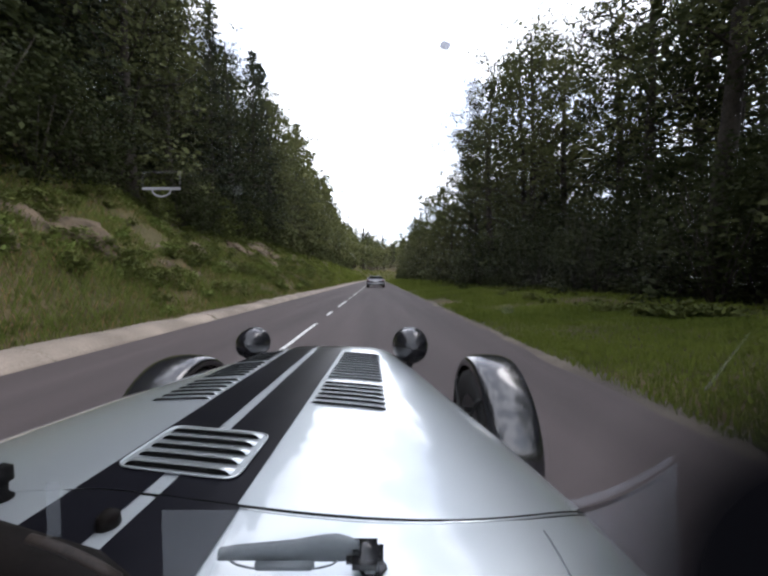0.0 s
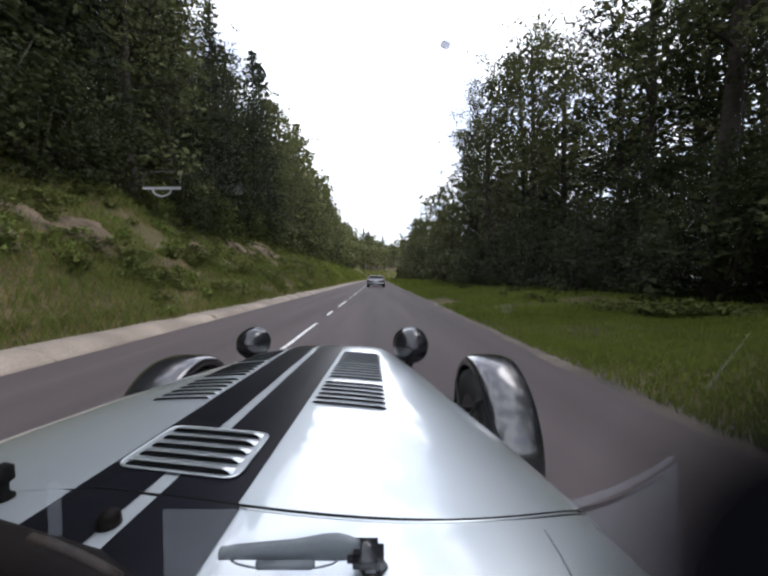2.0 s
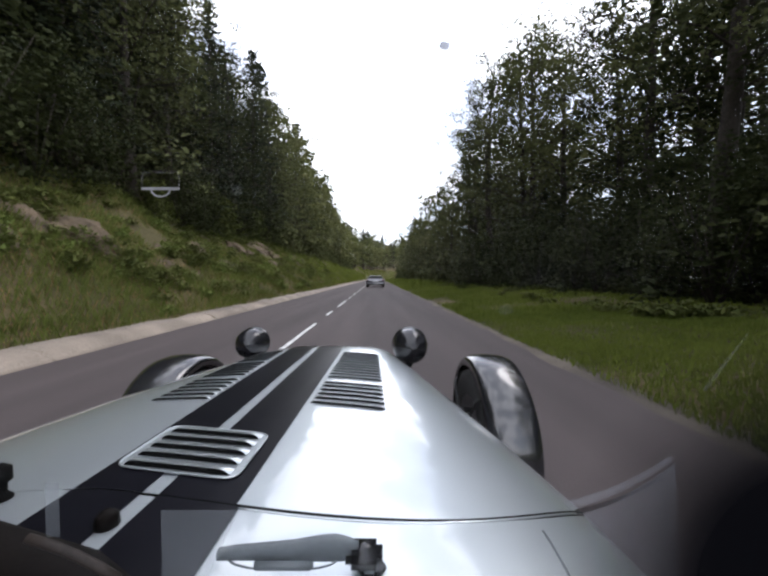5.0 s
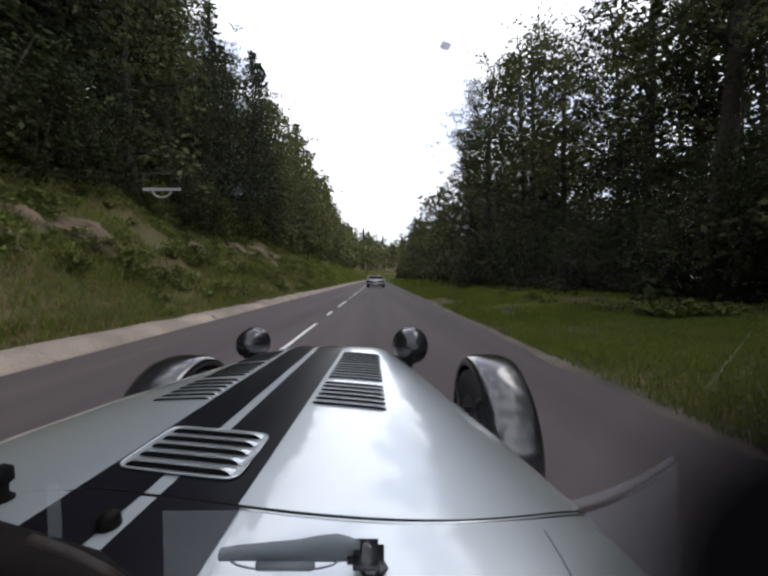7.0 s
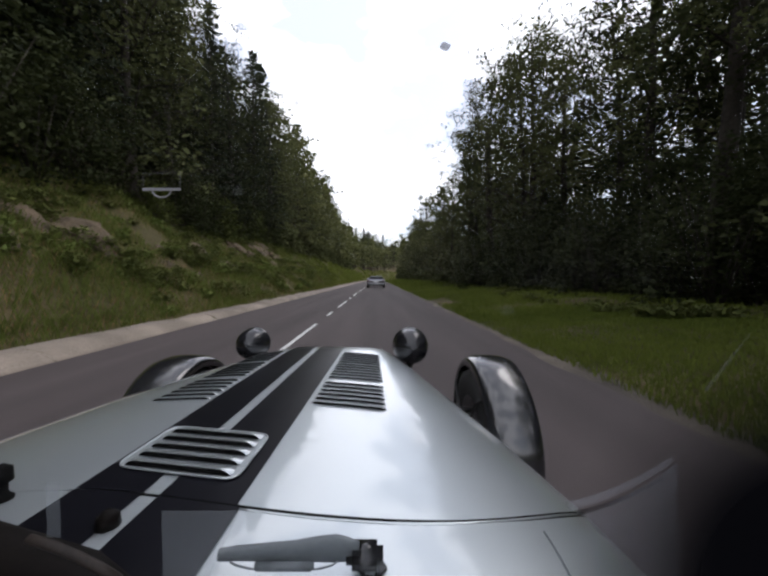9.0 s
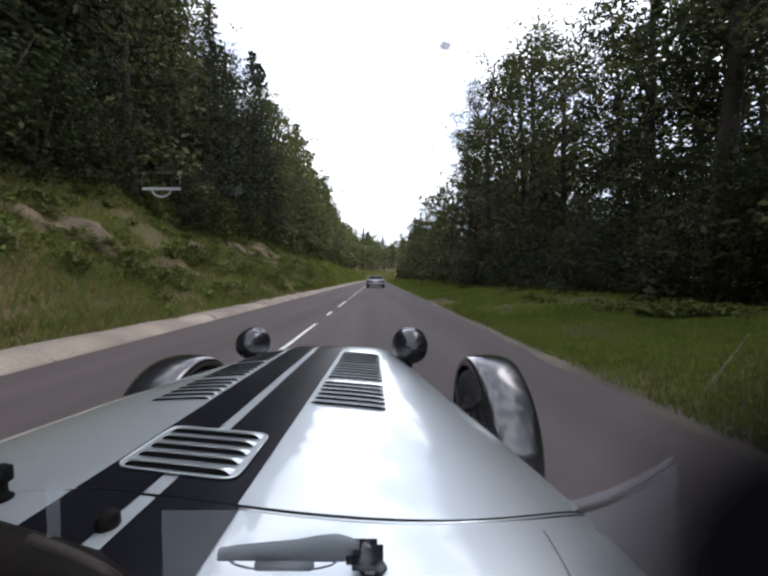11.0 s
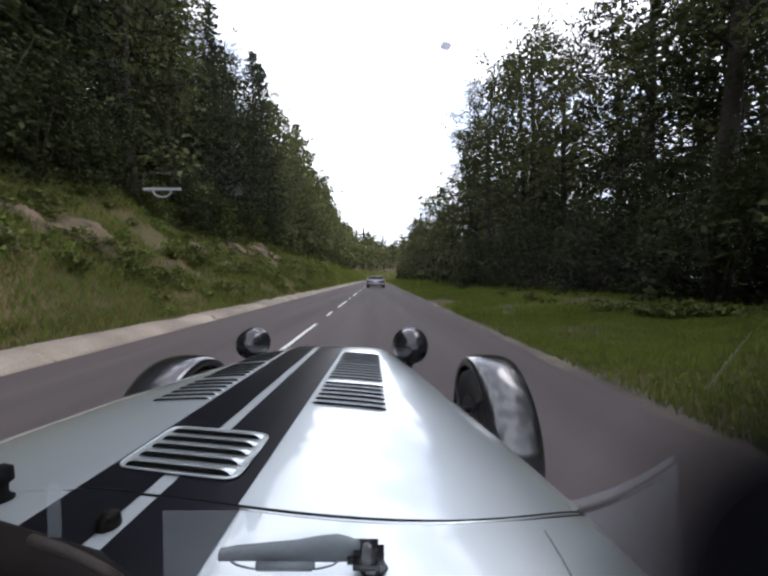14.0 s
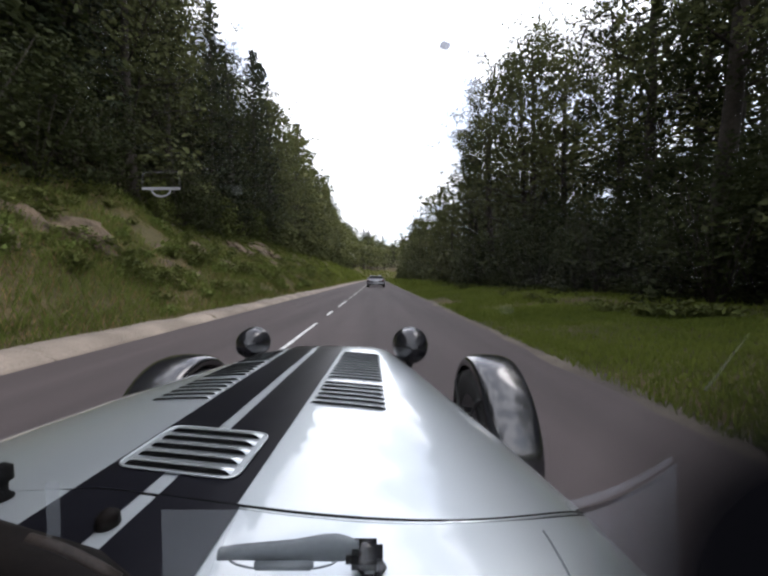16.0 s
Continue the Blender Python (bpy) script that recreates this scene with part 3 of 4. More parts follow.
def build_sports_car():
    car = empty("sports_car", (0, 0, 0), TURN)
    tagged(car, "silver open two-seat sports car with black bonnet stripes, driving on asphalt", "car")
    v, f = shell(lambda u, s: seam_y(u) + seam_gap(u) + s * (1.68 - seam_y(u)), 60)
    bonnet = piece("bonnet", v, f, SILVER, car, "silver metallic bonnet narrowing to the nose", smooth=True)
    v, f = shell(lambda u, s: 0.20 + s * (seam_y(u) - seam_gap(u) - 0.20), 14)
    scuttle = piece("scuttle", v, f, SILVER, car, "silver scuttle panel", smooth=True)
    # bonnet seam: dark gap below, bright rolled lip above
    us = lin(-0.106, 0.60, 60)
    v, f = tube([skin(u, seam_y(u), -0.003) for u in us], [0.0040] * 60, 6)
    piece("seam_seal", v, f, DARK, bonnet, "black rubber bonnet seal", smooth=True)
    v, f = tube([skin(u, seam_y(u) - 0.004, 0.0) for u in lin(0.125, 0.60, 40)], [0.0016] * 40, 6)
    piece("scuttle_lip", v, f, SILVER, scuttle, "bright rolled lip", smooth=True)
    for a, b in ((-0.106, -0.0105), (0.0135, 0.120)):
        us = lin(a, b, 7)
        v = [skin(u, seam_y(u) + 0.0012 + (1.60 - seam_y(u)) * k, 0.0012) for k in lin(0, 1, 50) for u in us]
        piece("stripe", v, grid_faces(50, 7), BLACK_VINYL, bonnet, "satin black stripe", smooth=True)
        us = lin(a, b + (0.006 if b > 0.1 else 0), 7)
        v = [skin(u, 0.20 + (seam_y(u) - 0.0012 - 0.20) * k, 0.0012) for k in lin(0, 1, 10) for u in us]
        piece("stripe", v, grid_faces(10, 7), BLACK_VINYL, scuttle, "satin black stripe", smooth=True)
    # louvre panel on the middle line
    def panel_edge(a):
        c, q = math.copysign(abs(math.cos(a)) ** 0.22, math.cos(a)), math.copysign(abs(math.sin(a)) ** 0.22, math.sin(a))
        return 0.001 + 0.0965 * c, 0.5335 + 0.0710 * q - 0.0185 * c
    ring = [panel_edge(a) for a in lin(0, 2 * math.pi, 73)]
    v = [skin(0.001 + (u - 0.001) * k, 0.5335 + (y - 0.5335) * k, 0.004) for k in (1.0, 0.75, 0.5, 0.25, 0.02) for u, y in ring[:-1]]
    panel = piece("louvre_panel", v, grid_faces(5, 72, True) + [tuple(range(288, 360))], SILVER, bonnet, "silver louvre panel with rounded corners", smooth=True)
    v, f = tube([skin(u, y, 0.004) for u, y in ring], [0.0016] * 73, 6)
    piece("panel_rim", v, f, SILVER, panel, "rounded panel edge", smooth=True)
    for i in range(5):
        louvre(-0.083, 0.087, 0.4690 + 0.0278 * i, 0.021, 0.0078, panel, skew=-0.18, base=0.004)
    # louvre banks beside the stripes
    for u0, u1, sk, starts in ((0.131, 0.301, -0.225, (0.787, 1.011, 1.212)), (-0.262, -0.114, -0.10, (0.776, 0.994, 1.213))):
        for i in range(18):
            taper = 1 - 0.0045 * i
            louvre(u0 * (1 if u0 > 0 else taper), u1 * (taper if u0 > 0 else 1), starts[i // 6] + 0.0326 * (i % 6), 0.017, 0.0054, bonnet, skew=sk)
    # nose cone under the bonnet's front edge
    v = []
    for s in range(8):
        y = 1.50 + 0.05 * s
        for k in range(24):
            a = 2 * math.pi * k / 24
            v.append((CX + 0.04 + (0.29 - 0.02 * s) * math.cos(a), y, 0.46 + (0.19 - 0.006 * s * s * 0.35) * math.sin(a)))
    piece("nose_cone", v, grid_faces(8, 24, True), SILVER, car, "silver nose cone", smooth=True)
    # tub below the skin, in which the camera rides
    part("floor_pan", box_bm(1.06, 1.5, 0.04, (CX, -0.52, 0.17), 0.01), RUBBER, car, "black cockpit floor")
    for side in (-1, 1):
        part("side_panel", box_bm(0.05, 1.55, 0.40, (CX + 0.57 * side, -0.5, 0.36), 0.02), SILVER, car, "silver aluminium side panel")
    part("rear_panel", box_bm(1.16, 0.06, 0.44, (CX, -1.28, 0.38), 0.025), SILVER, car, "silver aluminium rear panel")
    part("bulkhead", box_bm(1.10, 0.03, 0.42, (CX, 0.19, 0.40), 0.01), RUBBER, car, "black bulkhead")
    for side in (-1, 1):
        wheel(CX + 0.66 * side, -0.85, 0.288, car)
    part("chassis_floor", box_bm(0.62, 1.0, 0.2, (CX + 0.03, 1.15, 0.28), 0.03), RUBBER, car, "black chassis rails")
    # running gear
    for side in (-1, 1):
        x = CX + (0.760 if side > 0 else 0.592) * side
        cycle_wing(x, 1.47, 0.289, 0.334, 0.188, car, side)
        wheel(x, 1.47, 0.288, car)
        for z0, z1, dy in ((0.42, 0.40, 0.1), (0.24, 0.2, 0.12), (0.24, 0.2, -0.12), (0.42, 0.40, -0.1)):
            v, f = tube([(CX + 0.26 * side, 1.47 + dy, z0), (x - 0.08 * side, 1.47, z1)], [0.011, 0.011], 6)
            piece("suspension_arm", v, f, RUBBER, car, "black steel suspension arm", smooth=True)
    headlamp(0.113, 1.42, 0.690, 0.0735, car, (0.02, 1.43, 0.50))
    headlamp(-0.592, 1.50, 0.685, 0.0670, car, (-0.50, 1.51, 0.50))
    # wiper, parked at the foot of the windscreen
    wiper = empty("wiper", (0.0, 0, 0.0600))
    wiper.scale = (0.9375, 0.9375, 0.9375)
    wiper.parent = car
    part("spindle_cap", box_bm(0.036, 0.026, 0.021, (-0.0185, 0.325, 0.7090), 0.006), GLOSS_BLACK, wiper, "black wiper spindle cap")
    part("spindle", box_bm(0.016, 0.014, 0.03, (-0.0135, 0.325, 0.687), 0.003), GREY, wiper, "grey metal spindle")
    v, f = tube([(-0.0115, 0.328, 0.670), (-0.0115, 0.328, 0.6870), (-0.0115, 0.328, 0.6885), (-0.0115, 0.328, 0.695)], [0.021, 0.0205, 0.016, 0.0145], 6)
    piece("spindle_nut", v, f, GLOSS_BLACK, wiper, "black spindle nut", smooth=False)
    # pressed arm: a tapering channel with a rounded ridge
    line = [(-0.161, 0.7125, 0.0045), (-0.145, 0.7140, 0.0055), (-0.0874, 0.7165, 0.0085), (-0.060, 0.7190, 0.0115), (-0.0465, 0.7195, 0.0122), (-0.036, 0.7185, 0.0105), (-0.024, 0.7155, 0.0085)]
    v = [(x, 0.322 + 0.004 * c, z + h * q) for x, z, h in line for c, q in ((-1, -1), (-1, 0.55), (-0.7, 0.9), (0, 1), (0.7, 0.9), (1, 0.55), (1, -1))]
    piece("wiper_arm", v, grid_faces(7, 7, True) + [tuple(range(7)), tuple(range(42, 49))[::-1]], GREY, wiper, "grey satin wiper arm", smooth=True)
    part("blade", box_bm(0.056, 0.006, 0.009, (-0.0965, 0.318, 0.7040), 0.0015), GREY, wiper, "grey wiper blade holder")
    for a, b in ((-0.149, -0.123), (-0.0445, -0.068)):
        v, f = tube([(a, 0.318, 0.7085), (a + 0.25 * (b - a), 0.318, 0.7045), (a + 0.7 * (b - a), 0.318, 0.7015), (b, 0.318, 0.7005), (b, 0.318, 0.708)], [0.0010] * 5, 6)
        piece("blade_clip", v, f, GREY, wiper, "wire blade clip", smooth=True)
    cap, f = tube([(-0.508, 0.44, 0.66), (-0.508, 0.44, 0.690), (-0.508, 0.44, 0.696), (-0.508, 0.44, 0.708), (-0.508, 0.44, 0.712), (-0.508, 0.44, 0.728), (-0.51, 0.44, 0.734)], [0.013, 0.0125, 0.007, 0.007, 0.0125, 0.012, 0.005], 16)
    piece("spindle_cap", cap, f, DARK, wiper, "black wiper spindle cap", smooth=True)
    # windscreen: pane, black frame, sticker and a speck of dirt
    screen = empty("windscreen")
    screen.parent = car
    pane = part("pane", box_bm(1.30, 0.004, 0.52, (CX, 0.28, 0.965)), CLEAR, screen, "clear flat windscreen glass", smooth=False)
    pane.visible_shadow = False
    for x in (CX - 0.665, CX + 0.665):
        part("frame_upright", box_bm(0.028, 0.028, 0.56, (x, 0.28, 0.965), 0.006), GLOSS_BLACK, screen, "black windscreen frame")
    for z in (0.692, 1.238):
        part("frame_rail", box_bm(1.30, 0.026, 0.026, (CX, 0.28, z), 0.006), GLOSS_BLACK, screen, "black windscreen frame")
    for sx, sz, x, z in ((0.0300, 0.0005, -0.181, 1.0655), (0.0005, 0.012, -0.196, 1.0595), (0.0005, 0.012, -0.166, 1.0595), (0.031, 0.0022, -0.181, 1.0525)):
        part("sticker_edge", box_bm(sx, 0.0006, sz, (x, 0.2772, z)), GREY_FILM if sz == 0.0022 else THIN, pane, "pale sticker edge on the glass", smooth=False)
    v, f = tube([(-0.181 + 0.0075 * math.cos(a), 0.2772, 1.0515 - 0.0055 * math.sin(a)) for a in lin(0, math.pi, 13)], [0.0008] * 13, 6)
    piece("sticker_ring", v, f, GREY_FILM, pane, "pale half-ring of the sticker")
    v = [(0.049 + 0.0042 * math.cos(a) * (1 + 0.3 * noise.noise(Vector((math.cos(a), math.sin(a), 2)))), 0.2774, 1.1665 + 0.0036 * math.sin(a) * (1 + 0.3 * noise.noise(Vector((math.cos(a), 4, math.sin(a)))))) for a in lin(0, 6.1, 22)]
    piece("dirt_speck", v, [tuple(range(22))], SMEAR, pane, "grey dried dirt speck on the glass")
    # two pale patches paint the reflection of the dash in the glass
    for a, b, c, z0, z1 in ((-0.186, -0.150, -0.1205, 0.7225, 0.7855), (-0.2825, -0.271, -0.271, 0.763, 0.809)):
        v = [(x, y, z) for y in (0.2770, 0.2774) for x, z in ((a, z0), (b, z0), (c, z1), (a, z1))]
        piece("clear_film", v, [(0, 1, 2, 3), (7, 6, 5, 4), (0, 4, 5, 1), (1, 5, 6, 2), (2, 6, 7, 3), (3, 7, 4, 0)], REFLECTION, pane, "faint pale patch painting a dash reflection in the glass")
    # small dried marks on the glass
    for x, z, rx, rz in ((-0.1192, 1.0514, 0.0042, 0.0042), (0.2181, 0.8641, 0.0032, 0.0030), (0.1012, 0.9538, 0.006, 0.004), (0.0911, 1.1515, 0.0045, 0.006)):
        v = [(x + rx * math.cos(a) * (1 + 0.25 * noise.noise(Vector((math.cos(a), math.sin(a), x * 40)))), 0.2773, z + rz * math.sin(a)) for a in lin(0, 6.1, 20)]
        piece("dirt_speck", v, [tuple(range(20))], FAINT, pane, "faint pale spot on the glass")
    v, f = tube([(0.2663, 0.2772, 0.8875), (0.284, 0.2772, 0.911), (0.3013, 0.2772, 0.9344)], [0.0014, 0.0010, 0.0004], 6)
    piece("dirt_speck", v, f, FAINT, pane, "faint pale streak on the glass")
    # clear side deflector; pale panel, arc and dark line paint the bonnet's reflection
    deflector = empty("side_deflector")
    deflector.parent = car
    v = [(0.2677 + 0.125 * k, 0.446, 0.662 + 0.045 * k + 0.026 * k * k) for k in lin(0, 1, 9)] + [(0.35 + 0.051 * k, 0.446, 0.56) for k in lin(0, 1, 9)]
    piece("clear_panel", v, grid_faces(2, 9), REFLECT_PANEL, deflector, "clear panel with the bonnet's reflection painted as pale haze")
    rise = [(0.250 + 0.140 * k, 0.45, 0.6707 + 0.030 * k + 0.035 * k * k) for k in lin(0, 1, 12)]
    v, f = tube(rise, [0.0052 - 0.0022 * k for k in lin(0, 1, 12)], 10)
    piece("edge_roll", v, f, REFLECT_EDGE, deflector, "pale arc painting the upper edge of the reflection", smooth=True)
    v, f = tube([(x + 0.012, y - 0.002, z - 0.0075) for x, y, z in rise[:10]], [0.0030 - 0.0015 * k for k in lin(0, 1, 10)], 8)
    piece("edge_seal", v, f, REFLECT_LINE, deflector, "dark line painted under the reflection's edge", smooth=True)
    # dark cockpit: dash roll below the lens and open tub behind
    v, f = tube([(-0.62, 0.36, 0.715), (-0.40, 0.315, 0.727), (-0.265, 0.285, 0.718), (-0.17, 0.26, 0.675)], [0.022, 0.022, 0.022, 0.022], 16)
    piece("dash_roll", v, f, LEATHER, car, "dark brown padded dash roll", smooth=True)
    # lighter brown tube paints the highlight along the dash roll
    v, f = tube([(-0.269, 0.25, 0.783), (-0.25, 0.25, 0.777), (-0.232, 0.25, 0.769), (-0.215, 0.25, 0.76), (-0.201, 0.25, 0.751)], [0.0035] * 5, 8)
    piece("dash_piping", v, f, DASH_HIGHLIGHT, car, "lighter brown ridge painting the highlight on the dash roll", smooth=True)
    part("screen_clip", box_bm(0.022, 0.008, 0.006, (-0.487, 0.44, 0.6635), 0.002, (0, 12, 0)), ALLOY, car, "bright metal screen clip")
    # added sheet that darkens the lower right of the view, black at its corner
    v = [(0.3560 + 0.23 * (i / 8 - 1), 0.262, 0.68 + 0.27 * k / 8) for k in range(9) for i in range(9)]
    corner_sheet = piece("tinted_guard", [(x - 0.3430, y - 0.262, z - 0.7380) for x, y, z in v], grid_faces(9, 9), CORNER_DARK, car, "added clear sheet darkening to black at its lower outer corner")
    corner_sheet.location = (0.3430, 0.262, 0.7380)
    # thin grey line along the right of the scuttle
    v, f = tube([skin(0.482 - 0.007 * k * k, 0.384 - 0.08 * k) for k in lin(0, 1, 10)], [0.0014] * 10, 6)
    piece("scuttle_bead", v, f, GREY, scuttle, "thin dark line", smooth=True)
    # washer jet on the stripe
    v, f = tube([skin(-0.006, 0.362), skin(-0.006, 0.362, 0.012), skin(-0.006, 0.362, 0.018)], [0.012, 0.011, 0.004], 10)
    piece("washer_jet", v, f, LEATHER, scuttle, "black washer jet", smooth=True)
    return car


# ---- the car ahead ----
def build_car_ahead(x, y):
    car = empty("coupe", (x + bend(y), y, 0))
    car.scale = (1.05, 1.0, 0.92)
    tagged(car, "low silver coupe with dark rear window driving ahead on the road", "car")
    # lower body, lofted from tail to nose
    secs = [(0.0, 0.80, 0.34, 0.74), (0.06, 0.86, 0.28, 0.86), (0.4, 0.88, 0.24, 0.92), (1.4, 0.88, 0.22, 0.92), (3.0, 0.87, 0.22, 0.86), (3.9, 0.82, 0.25, 0.74), (4.05, 0.7, 0.34, 0.6)]
    v = []
    for yy, w, z0, z1 in secs:
        for kx, kz in ((-0.8, 0), (-1, 0.15), (-1.0, 0.6), (-0.93, 0.95), (-0.7, 1.0), (0.7, 1.0), (0.93, 0.95), (1.0, 0.6), (1, 0.15), (0.8, 0)):
            v.append((kx * w, yy, z0 + kz * (z1 - z0)))
    f = grid_faces(len(secs), 10, True) + [tuple(range(10)), tuple(range(60, 70))[::-1]]
    piece("body", v, f, CAR_SILVER, car, "silver body", smooth=True)
    cab = [(0.12, 0.74, 0.9, 0.0), (0.75, 0.60, 0.9, 0.34), (1.5, 0.62, 0.9, 0.38), (2.2, 0.60, 0.9, 0.33), (3.0, 0.70, 0.86, 0.02)]
    v = []
    for yy, w, z0, h in cab:
        for kx, kz in ((-1.12, 0), (-1.0, 0.85), (-0.85, 1.0), (0.85, 1.0), (1.0, 0.85), (1.12, 0)):
            v.append((kx * w, yy, z0 + kz * h))
    piece("cabin", v, grid_faces(5, 6), CAR_SILVER, car, "silver roof", smooth=False)
    piece("rear_window", [(-0.74, 0.17, 0.935), (0.74, 0.17, 0.935), (0.56, 0.68, 1.215), (-0.56, 0.68, 1.215)], [(0, 1, 2, 3)], DARK, car, "dark rear window")
    part("bumper", box_bm(1.66, 0.16, 0.2, (0, 0.0, 0.42), 0.05), CAR_SILVER, car, "silver rear bumper")
    part("bumper_trim", box_bm(1.4, 0.04, 0.12, (0, -0.07, 0.34), 0.015), RUBBER, car, "black lower bumper trim")
    part("number_plate", box_bm(0.5, 0.02, 0.11, (0, -0.02, 0.66), 0.004), WHITE_PLASTIC, car, "pale plate")
    for s in (-1, 1):
        part("tail_light", box_bm(0.2, 0.08, 0.16, (0.68 * s, 0.02, 0.76), 0.03), TAIL_RED, car, "red tail light")
        for yy in (0.75, 3.2):
            n = 24
            prof = [(0.05, -0.09), (0.2, -0.1), (0.3, -0.08), (0.31, 0), (0.3, 0.08), (0.2, 0.1), (0.05, 0.09)]
            v = [(0.76 * s + w, yy + r * math.cos(2 * math.pi * k / n), 0.31 + r * math.sin(2 * math.pi * k / n)) for r, w in prof for k in range(n)]
            piece("wheel", v, grid_faces(len(prof), n, True), RUBBER, car, "black wheel", smooth=True)


build_ground()
build_road()
build_sports_car()
build_car_ahead(-0.15, 33.0)

# ---- woods ----
HI = [broadleaf(14.5, 3.0, 0.05, 120, 64, 0.105, LEAF, "tall dark green broadleaf tree on the bank, leafy to the ground", inner=560),
      broadleaf(13.0, 3.3, 0.08, 120, 64, 0.108, LEAF_MID, "tall mid green broadleaf tree with a full crown on the slope", inner=560),
      broadleaf(14.5, 2.6, 0.34, 64, 70, 0.10, LEAF, "slender roadside tree with bare lower trunk and thin crown", 0.03, inner=170),
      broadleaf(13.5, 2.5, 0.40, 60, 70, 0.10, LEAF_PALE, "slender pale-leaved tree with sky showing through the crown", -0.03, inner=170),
      conifer(16.0, 2.8, 50, 7, 0.23, "tall dark spruce with drooping branches at the edge of the woods")]
# far trees take paler leaf colours in place of haze
LO = [broadleaf(14.5, 2.9, 0.06, 110, 16, 0.30, LEAF_MID, "tall dark green broadleaf tree further along the bank, leaves paled for haze", detail=1, inner=500),
      broadleaf(13.0, 3.1, 0.10, 110, 16, 0.30, LEAF_PALE, "mid green broadleaf tree further along the road, leaves paled for haze", detail=1, inner=500)]
FAR = [broadleaf(14.0, 3.2, 0.06, 80, 7, 0.66, LEAF_MID, "distant dark tree on the wooded hillside, leaves paled for haze", detail=0),
       broadleaf(12.5, 3.4, 0.08, 80, 7, 0.66, LEAF_PALE, "distant mid green tree on the wooded hillside, leaves paled for haze", detail=0)]
FIR = [conifer(17, 2.7, 26, 3, 0.46, "tall dark green conifer with drooping branches on the slope", 0),
       conifer(14, 2.2, 24, 3, 0.44, "slim dark conifer standing above the broadleaf trees", 0)]
BUSH = [bush(1.3, 2.2, 130, 14, 0.125, BRUSH, "dense green roadside bush at the edge of the woods"),
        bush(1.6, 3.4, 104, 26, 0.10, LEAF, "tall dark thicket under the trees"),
        bush(1.6, 3.2, 60, 8, 0.34, LEAF_MID, "dark thicket further along under the trees")]


def rows_of_trees():
    # slope: front row, then rows behind it
    y = -9.0
    k = 0
    while y < 170:
        # further on mostly the paler leaf, haze put into its colour
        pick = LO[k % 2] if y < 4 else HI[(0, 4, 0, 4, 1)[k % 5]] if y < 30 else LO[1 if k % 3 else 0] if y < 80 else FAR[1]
        plant(pick, -10.0 + draw(-0.9, 0.7), y, draw(0.82, 1.12), 0.2)
        y += draw(2.2, 3.3) if y < 30 else draw(2.8, 4.0)
        k += 1
    y = -10.0
    while y < 24:
        plant(LO[k % 2] if y < 6 else HI[(0, 4, 0)[k % 3]], -13.0 + draw(-0.8, 0.8), y, draw(0.9, 1.15), 0.2)
        y += draw(2.6, 3.6)
        k += 1
    for x0, step, y0, y1 in ((-14, 4.0, 24, 200), (-16.5, 3.4, 2, 34), (-18.5, 4.6, -6, 220), (-25, 5.5, 0, 240), (-33, 8.5, 20, 240)):
        y = float(y0)
        while y < y1:
            if draw() < 0.42:
                plant(FIR[int(rng.integers(2))], x0 + draw(-1.8, 1.8), y, draw(0.85, 1.15), 0.2)
            else:
                plant((LO if y < 70 and x0 > -20 else FAR)[0 if draw() < 0.3 else 1], x0 + draw(-1.8, 1.8), y, draw(0.85, 1.15), 0.2)
            y += step * draw(0.7, 1.3)
    # valley side: tall open trees in loose groups against the sky
    y = -8.0
    k = 0
    while y < 190:
        if y < 34:
            pick = LO[k % 2] if y < 3 else HI[1] if k % 6 == 4 else HI[2 + k % 2]
            plant(pick, 8.3 + draw(-0.6, 1.3), y, draw(0.85, 1.15), 0.2)
            y += draw(0.9, 1.6) if k % 3 == 1 else draw(2.6, 4.2)
        else:
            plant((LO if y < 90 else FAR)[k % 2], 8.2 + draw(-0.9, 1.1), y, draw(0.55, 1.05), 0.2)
            y += draw(2.6, 3.8)
        k += 1
    y = 2.0
    while y < 150:
        plant(HI[2 + int(rng.integers(2))] if y < 30 else (LO if y < 90 else FAR)[int(rng.integers(2))], 12.0 + draw(-1, 1.8), y, draw(0.9, 1.2), 0.2)
        y += draw(2.2, 3.8)
    y = 8.0
    while y < 60:
        plant(LO[int(rng.integers(2))], 16.0 + draw(-1, 1.8), y, draw(1.0, 1.3), 0.2)
        y += draw(3.0, 5.5)
    for y, x, size in ((46, 9.5, 0.85), (70, 8.5, 0.95), (24, 12.0, 1.0)):
        plant(FIR[1], x, y, size, 0.2)
    for y, x, size in ((34, -11.5, 1.25), (47, -11, 1.3), (62, -12, 1.3), (80, -12, 1.3)):
        plant(FIR[1], x, y, size, 0.2)
    # woods that close the far bend
    for i in range(40):
        y = 170 + draw(0, 110)
        plant((FAR + FIR)[int(rng.integers(4))], draw(-30, -8) if i % 3 else draw(8, 40), y, draw(0.85, 1.15), 0.2)
    # thickets at the foot of the woods
    y = -6.0
    while y < 130:
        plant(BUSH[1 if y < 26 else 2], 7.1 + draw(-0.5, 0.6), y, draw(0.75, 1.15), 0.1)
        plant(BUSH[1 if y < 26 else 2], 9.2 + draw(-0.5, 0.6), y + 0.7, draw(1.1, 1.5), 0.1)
        y += draw(1.4, 2.1) * (1 if y < 45 else 1.9)
    y = -2.0
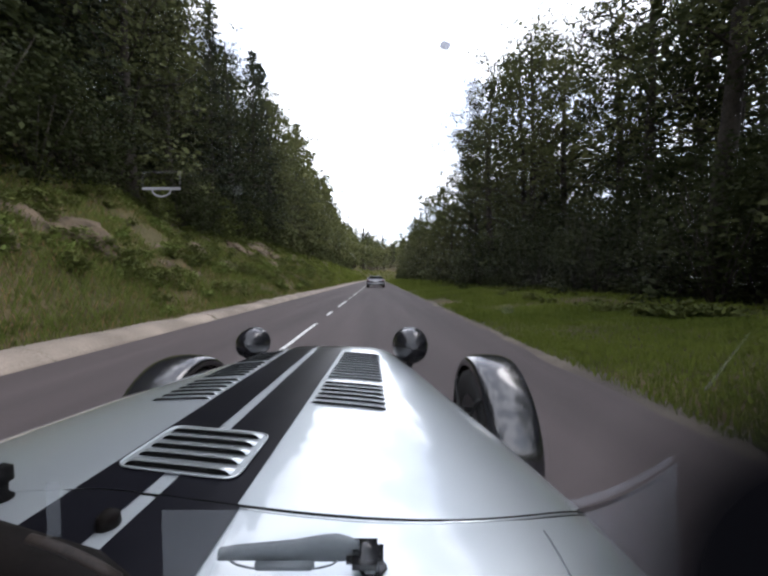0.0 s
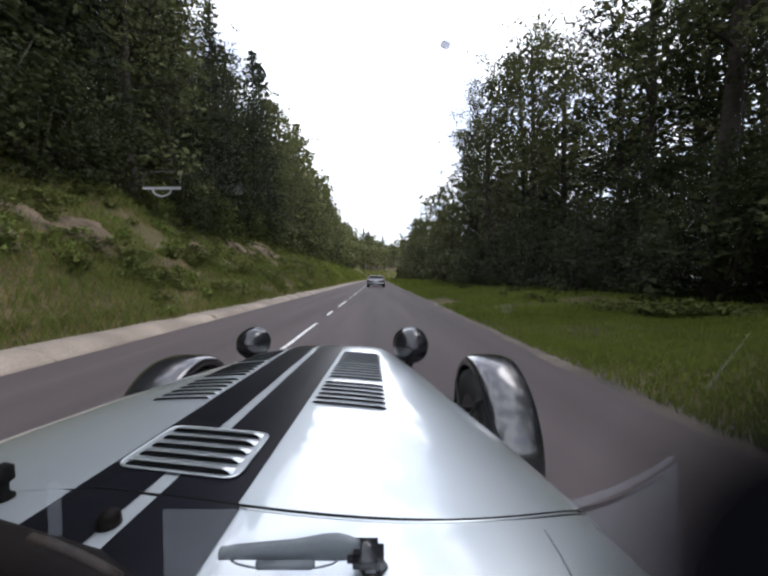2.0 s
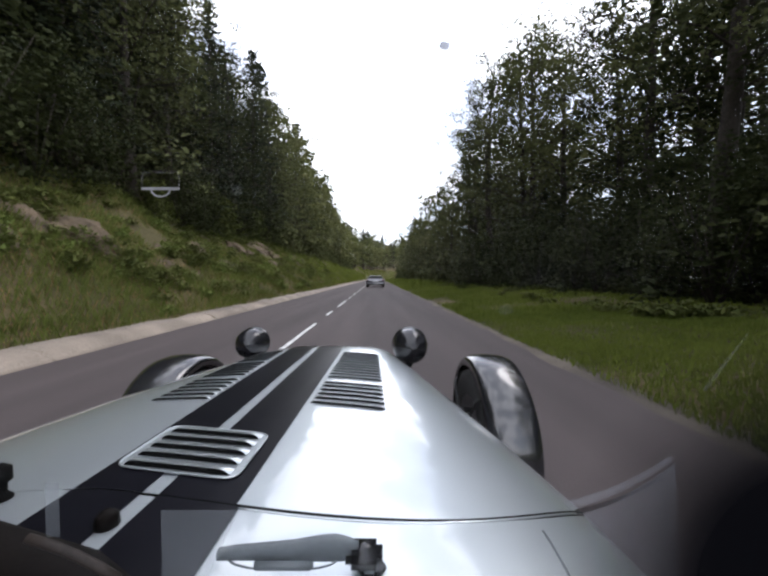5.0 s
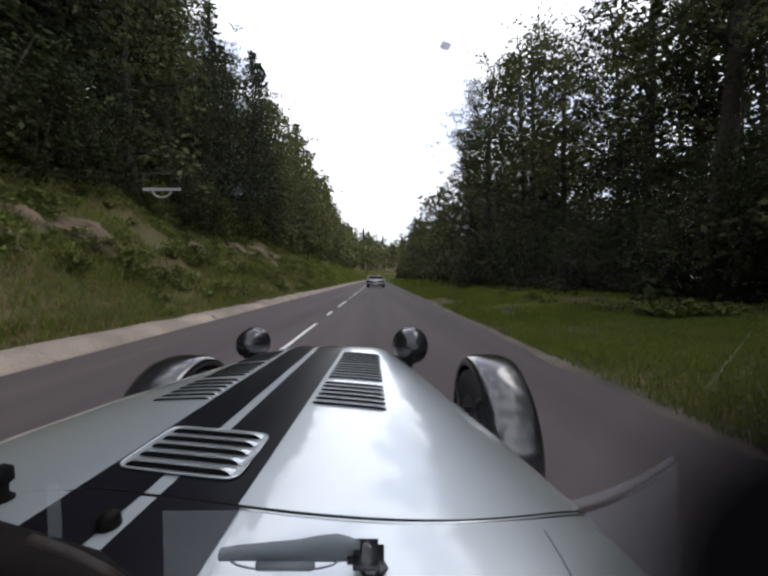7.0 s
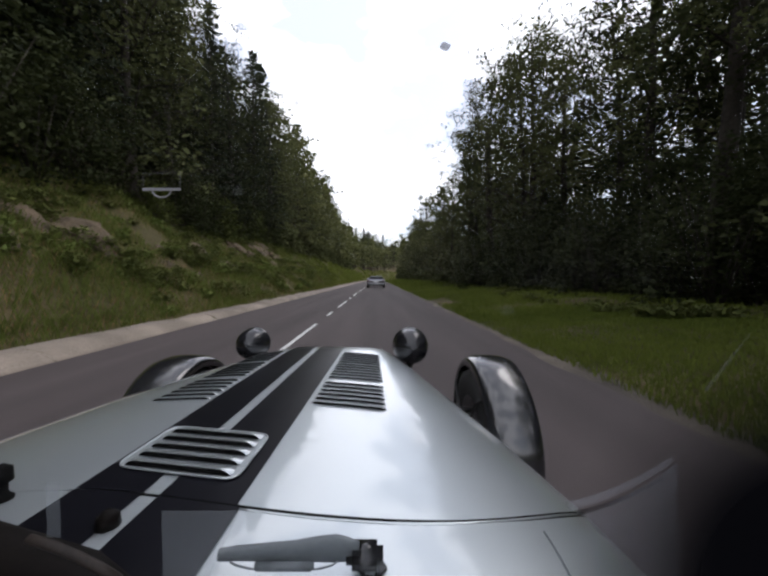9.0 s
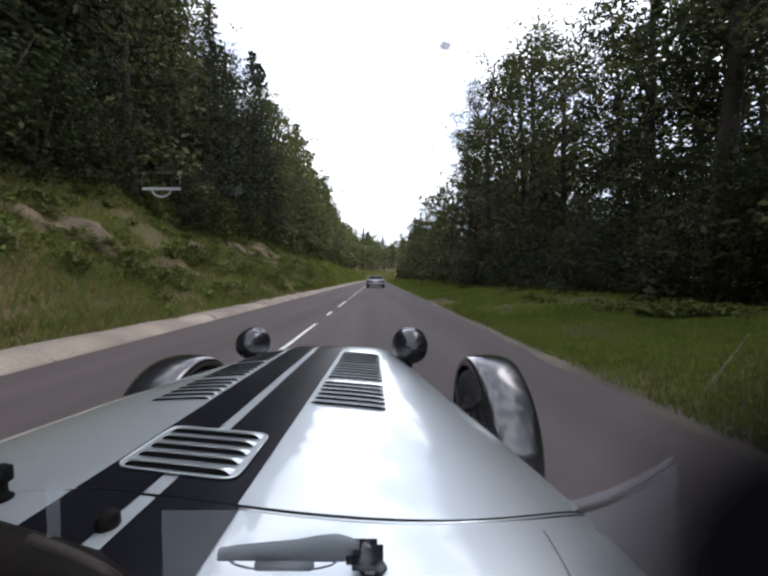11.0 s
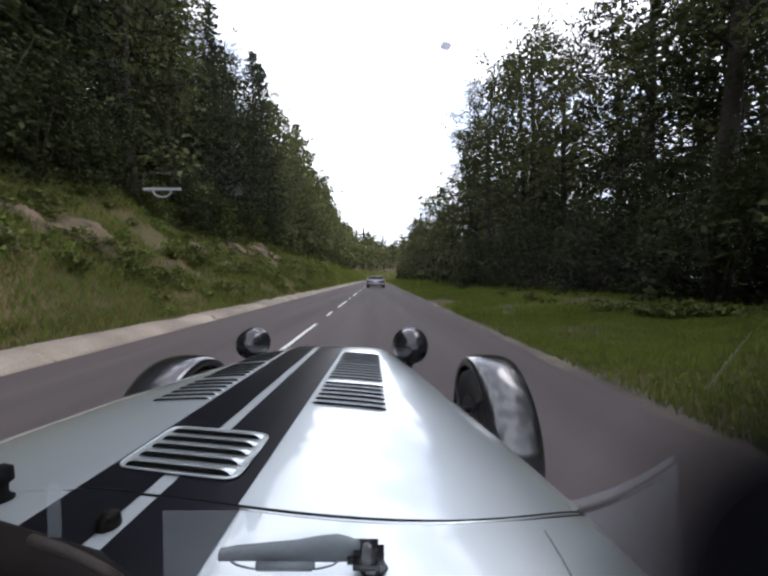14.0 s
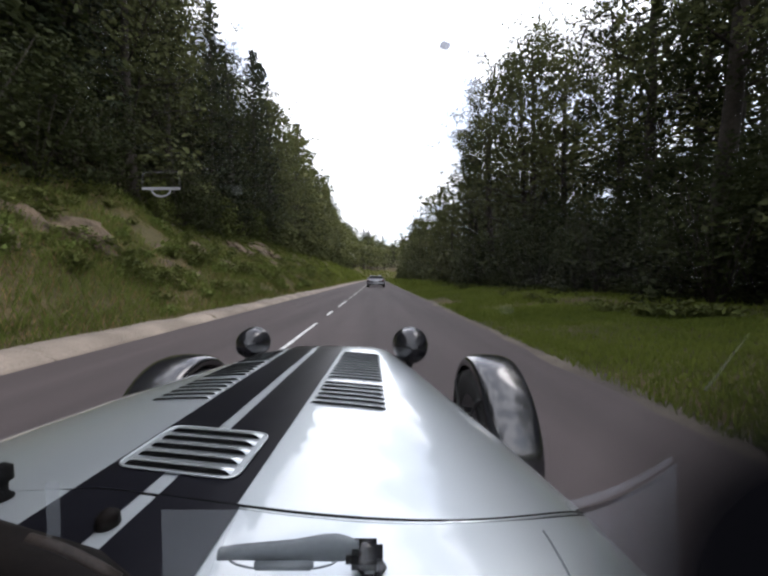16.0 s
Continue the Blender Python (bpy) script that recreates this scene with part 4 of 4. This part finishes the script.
    while y < 34:
        plant(BUSH[2], 11.4 + draw(-0.6, 0.8), y, draw(1.4, 1.9), 0.1)
        y += draw(1.1, 1.7)
    y = -4.0
    while y < 110:
        # mostly the dark-leaved thicket: deep shade under the trees put into its colour
        plant(BUSH[2 if y > 28 else 0 if draw() < 0.2 else 1], -9.2 + draw(-0.8, 0.6), y, draw(0.7, 1.1), 0.1)
        y += draw(1.2, 2.0) * (1 if y < 40 else 1.9)


rows_of_trees()
for model in HI + LO + FAR + FIR + BUSH:
    park(model)

# rocks breaking out of the bank
for i in range(64):
    y = 5 + (38 - 5) * draw() ** 1.2
    x = -7.2 + draw(-1.3, 1.3)
    size = draw(0.45, 0.68) if i % 6 == 0 else draw(0.15, 0.4)
    r = part("rock", rock_mesh(size, i * 1.7), ROCK, None, smooth=False)
    r.location, r.rotation_euler = (x, y, ground_z(x, y) - 0.22 * size), (draw(-0.25, 0.25), -0.7, draw(-0.4, 0.4))
    tagged(r, "large craggy brown rock outcrop breaking out of the bank" if size > 0.44 else "weathered brown rock half buried in the grassy bank", "rock", "rocks in the bank")


def spots(x0, x1, y0, y1, n, dense=1.6):
    out = []
    while len(out) < n:
        y = y0 + (y1 - y0) * draw() ** dense
        x = x0 + (x1 - x0) * draw()
        if noise.noise(Vector((x * 0.6, y * 0.5, 2.0))) > draw(-0.6, 0.25):
            out.append((x + bend(y), y, ground_z(x, y)))
    return out


blades("verge_grass", spots(2.12, 7.6, -6, 34, 108000, 1.2) + spots(2.12, 7.6, -16, -6, 12000, 1.0), 0.06, 0.0021, GRASS, "long green grass on the road verge", "grass")
blades("bank_grass", spots(-10.2, -4.6, -6, 40, 86000, 1.3) + spots(-10.2, -4.6, -16, -6, 9000, 1.0), 0.22, 0.0035, BANK_GRASS, "rough grass and weeds on the steep bank", "grass")
blades("dry_grass", spots(-9.5, -4.4, -6, 40, 32000, 1.3), 0.14, 0.0026, DRY, "dry yellow-brown stalks and weeds beside the road", "grass")
blades("far_grass", spots(2.2, 8, 30, 150, 12000, 1.0) + spots(-10, -4.5, 36, 190, 20000, 1.0), 0.42, 0.045, GRASS, "distant rough grass along the road", "grass")


def weeds(name, places, material, label):
    """Low leafy weeds, a few stacked clumps of leaves at each place (x, y, size)."""
    centres, sizes = [], []
    for x, y, size in places:
        base = Vector((x + bend(y), y, ground_z(x, y)))
        for k in range(int(5 + 9 * size)):
            a, u = draw(0, 6.283), draw() ** 0.5
            h = draw(0.06, 0.8)
            centres.append(tuple(base + size * Vector((math.cos(a) * u * (1 - 0.5 * h), math.sin(a) * u * (1 - 0.5 * h), h))))
    v, f, facing = leaf_cards(centres, 0.10, (0.19, 0.19, 0.10), 30, slim=0.5)
    facing = facing * 0.8 + np.array([0.15, 0, 0.45])
    tagged(new(name, fast_mesh(name, v, f, material, facing / np.linalg.norm(facing, axis=1)[:, None])), label, "weeds", kind="stuff")


def weed_places(n, x0, x1, y0, y1, small, large):
    return [(draw(x0, x1), y0 + (y1 - y0) * draw() ** 1.5, small + (large - small) * draw() ** 2.5) for _ in range(n)]


weeds("bank_weeds", weed_places(210, -8.9, -4.75, 0.5, 46, 0.12, 0.75), BRUSH, "mixed green weeds and ferns growing on the steep bank")
weeds("pale_weeds", weed_places(85, -8.6, -4.6, 1.5, 40, 0.10, 0.55), WEED_PALE, "pale green leafy weeds growing among the bank grass")
weeds("verge_weeds", weed_places(70, 4.8, 7.2, 2, 45, 0.10, 0.4), BRUSH, "dark low weeds at the back of the grass verge")
blades("verge_turf", spots(2.14, 5.6, -6, 9, 82000, 1.0), 0.045, 0.0022, GRASS, "short dense green turf along the road edge", "grass")
blades("rough_grass", spots(2.15, 7.8, 7, 46, 26000, 1.0), 0.13, 0.011, GRASS, "rough green grass further along the verge", "grass")
blades("kerb_tufts", spots(-4.8, -4.22, 1, 36, 5200, 1.3), 0.17, 0.0035, BANK_GRASS, "grass tufts leaning over the back of the kerb", "grass")
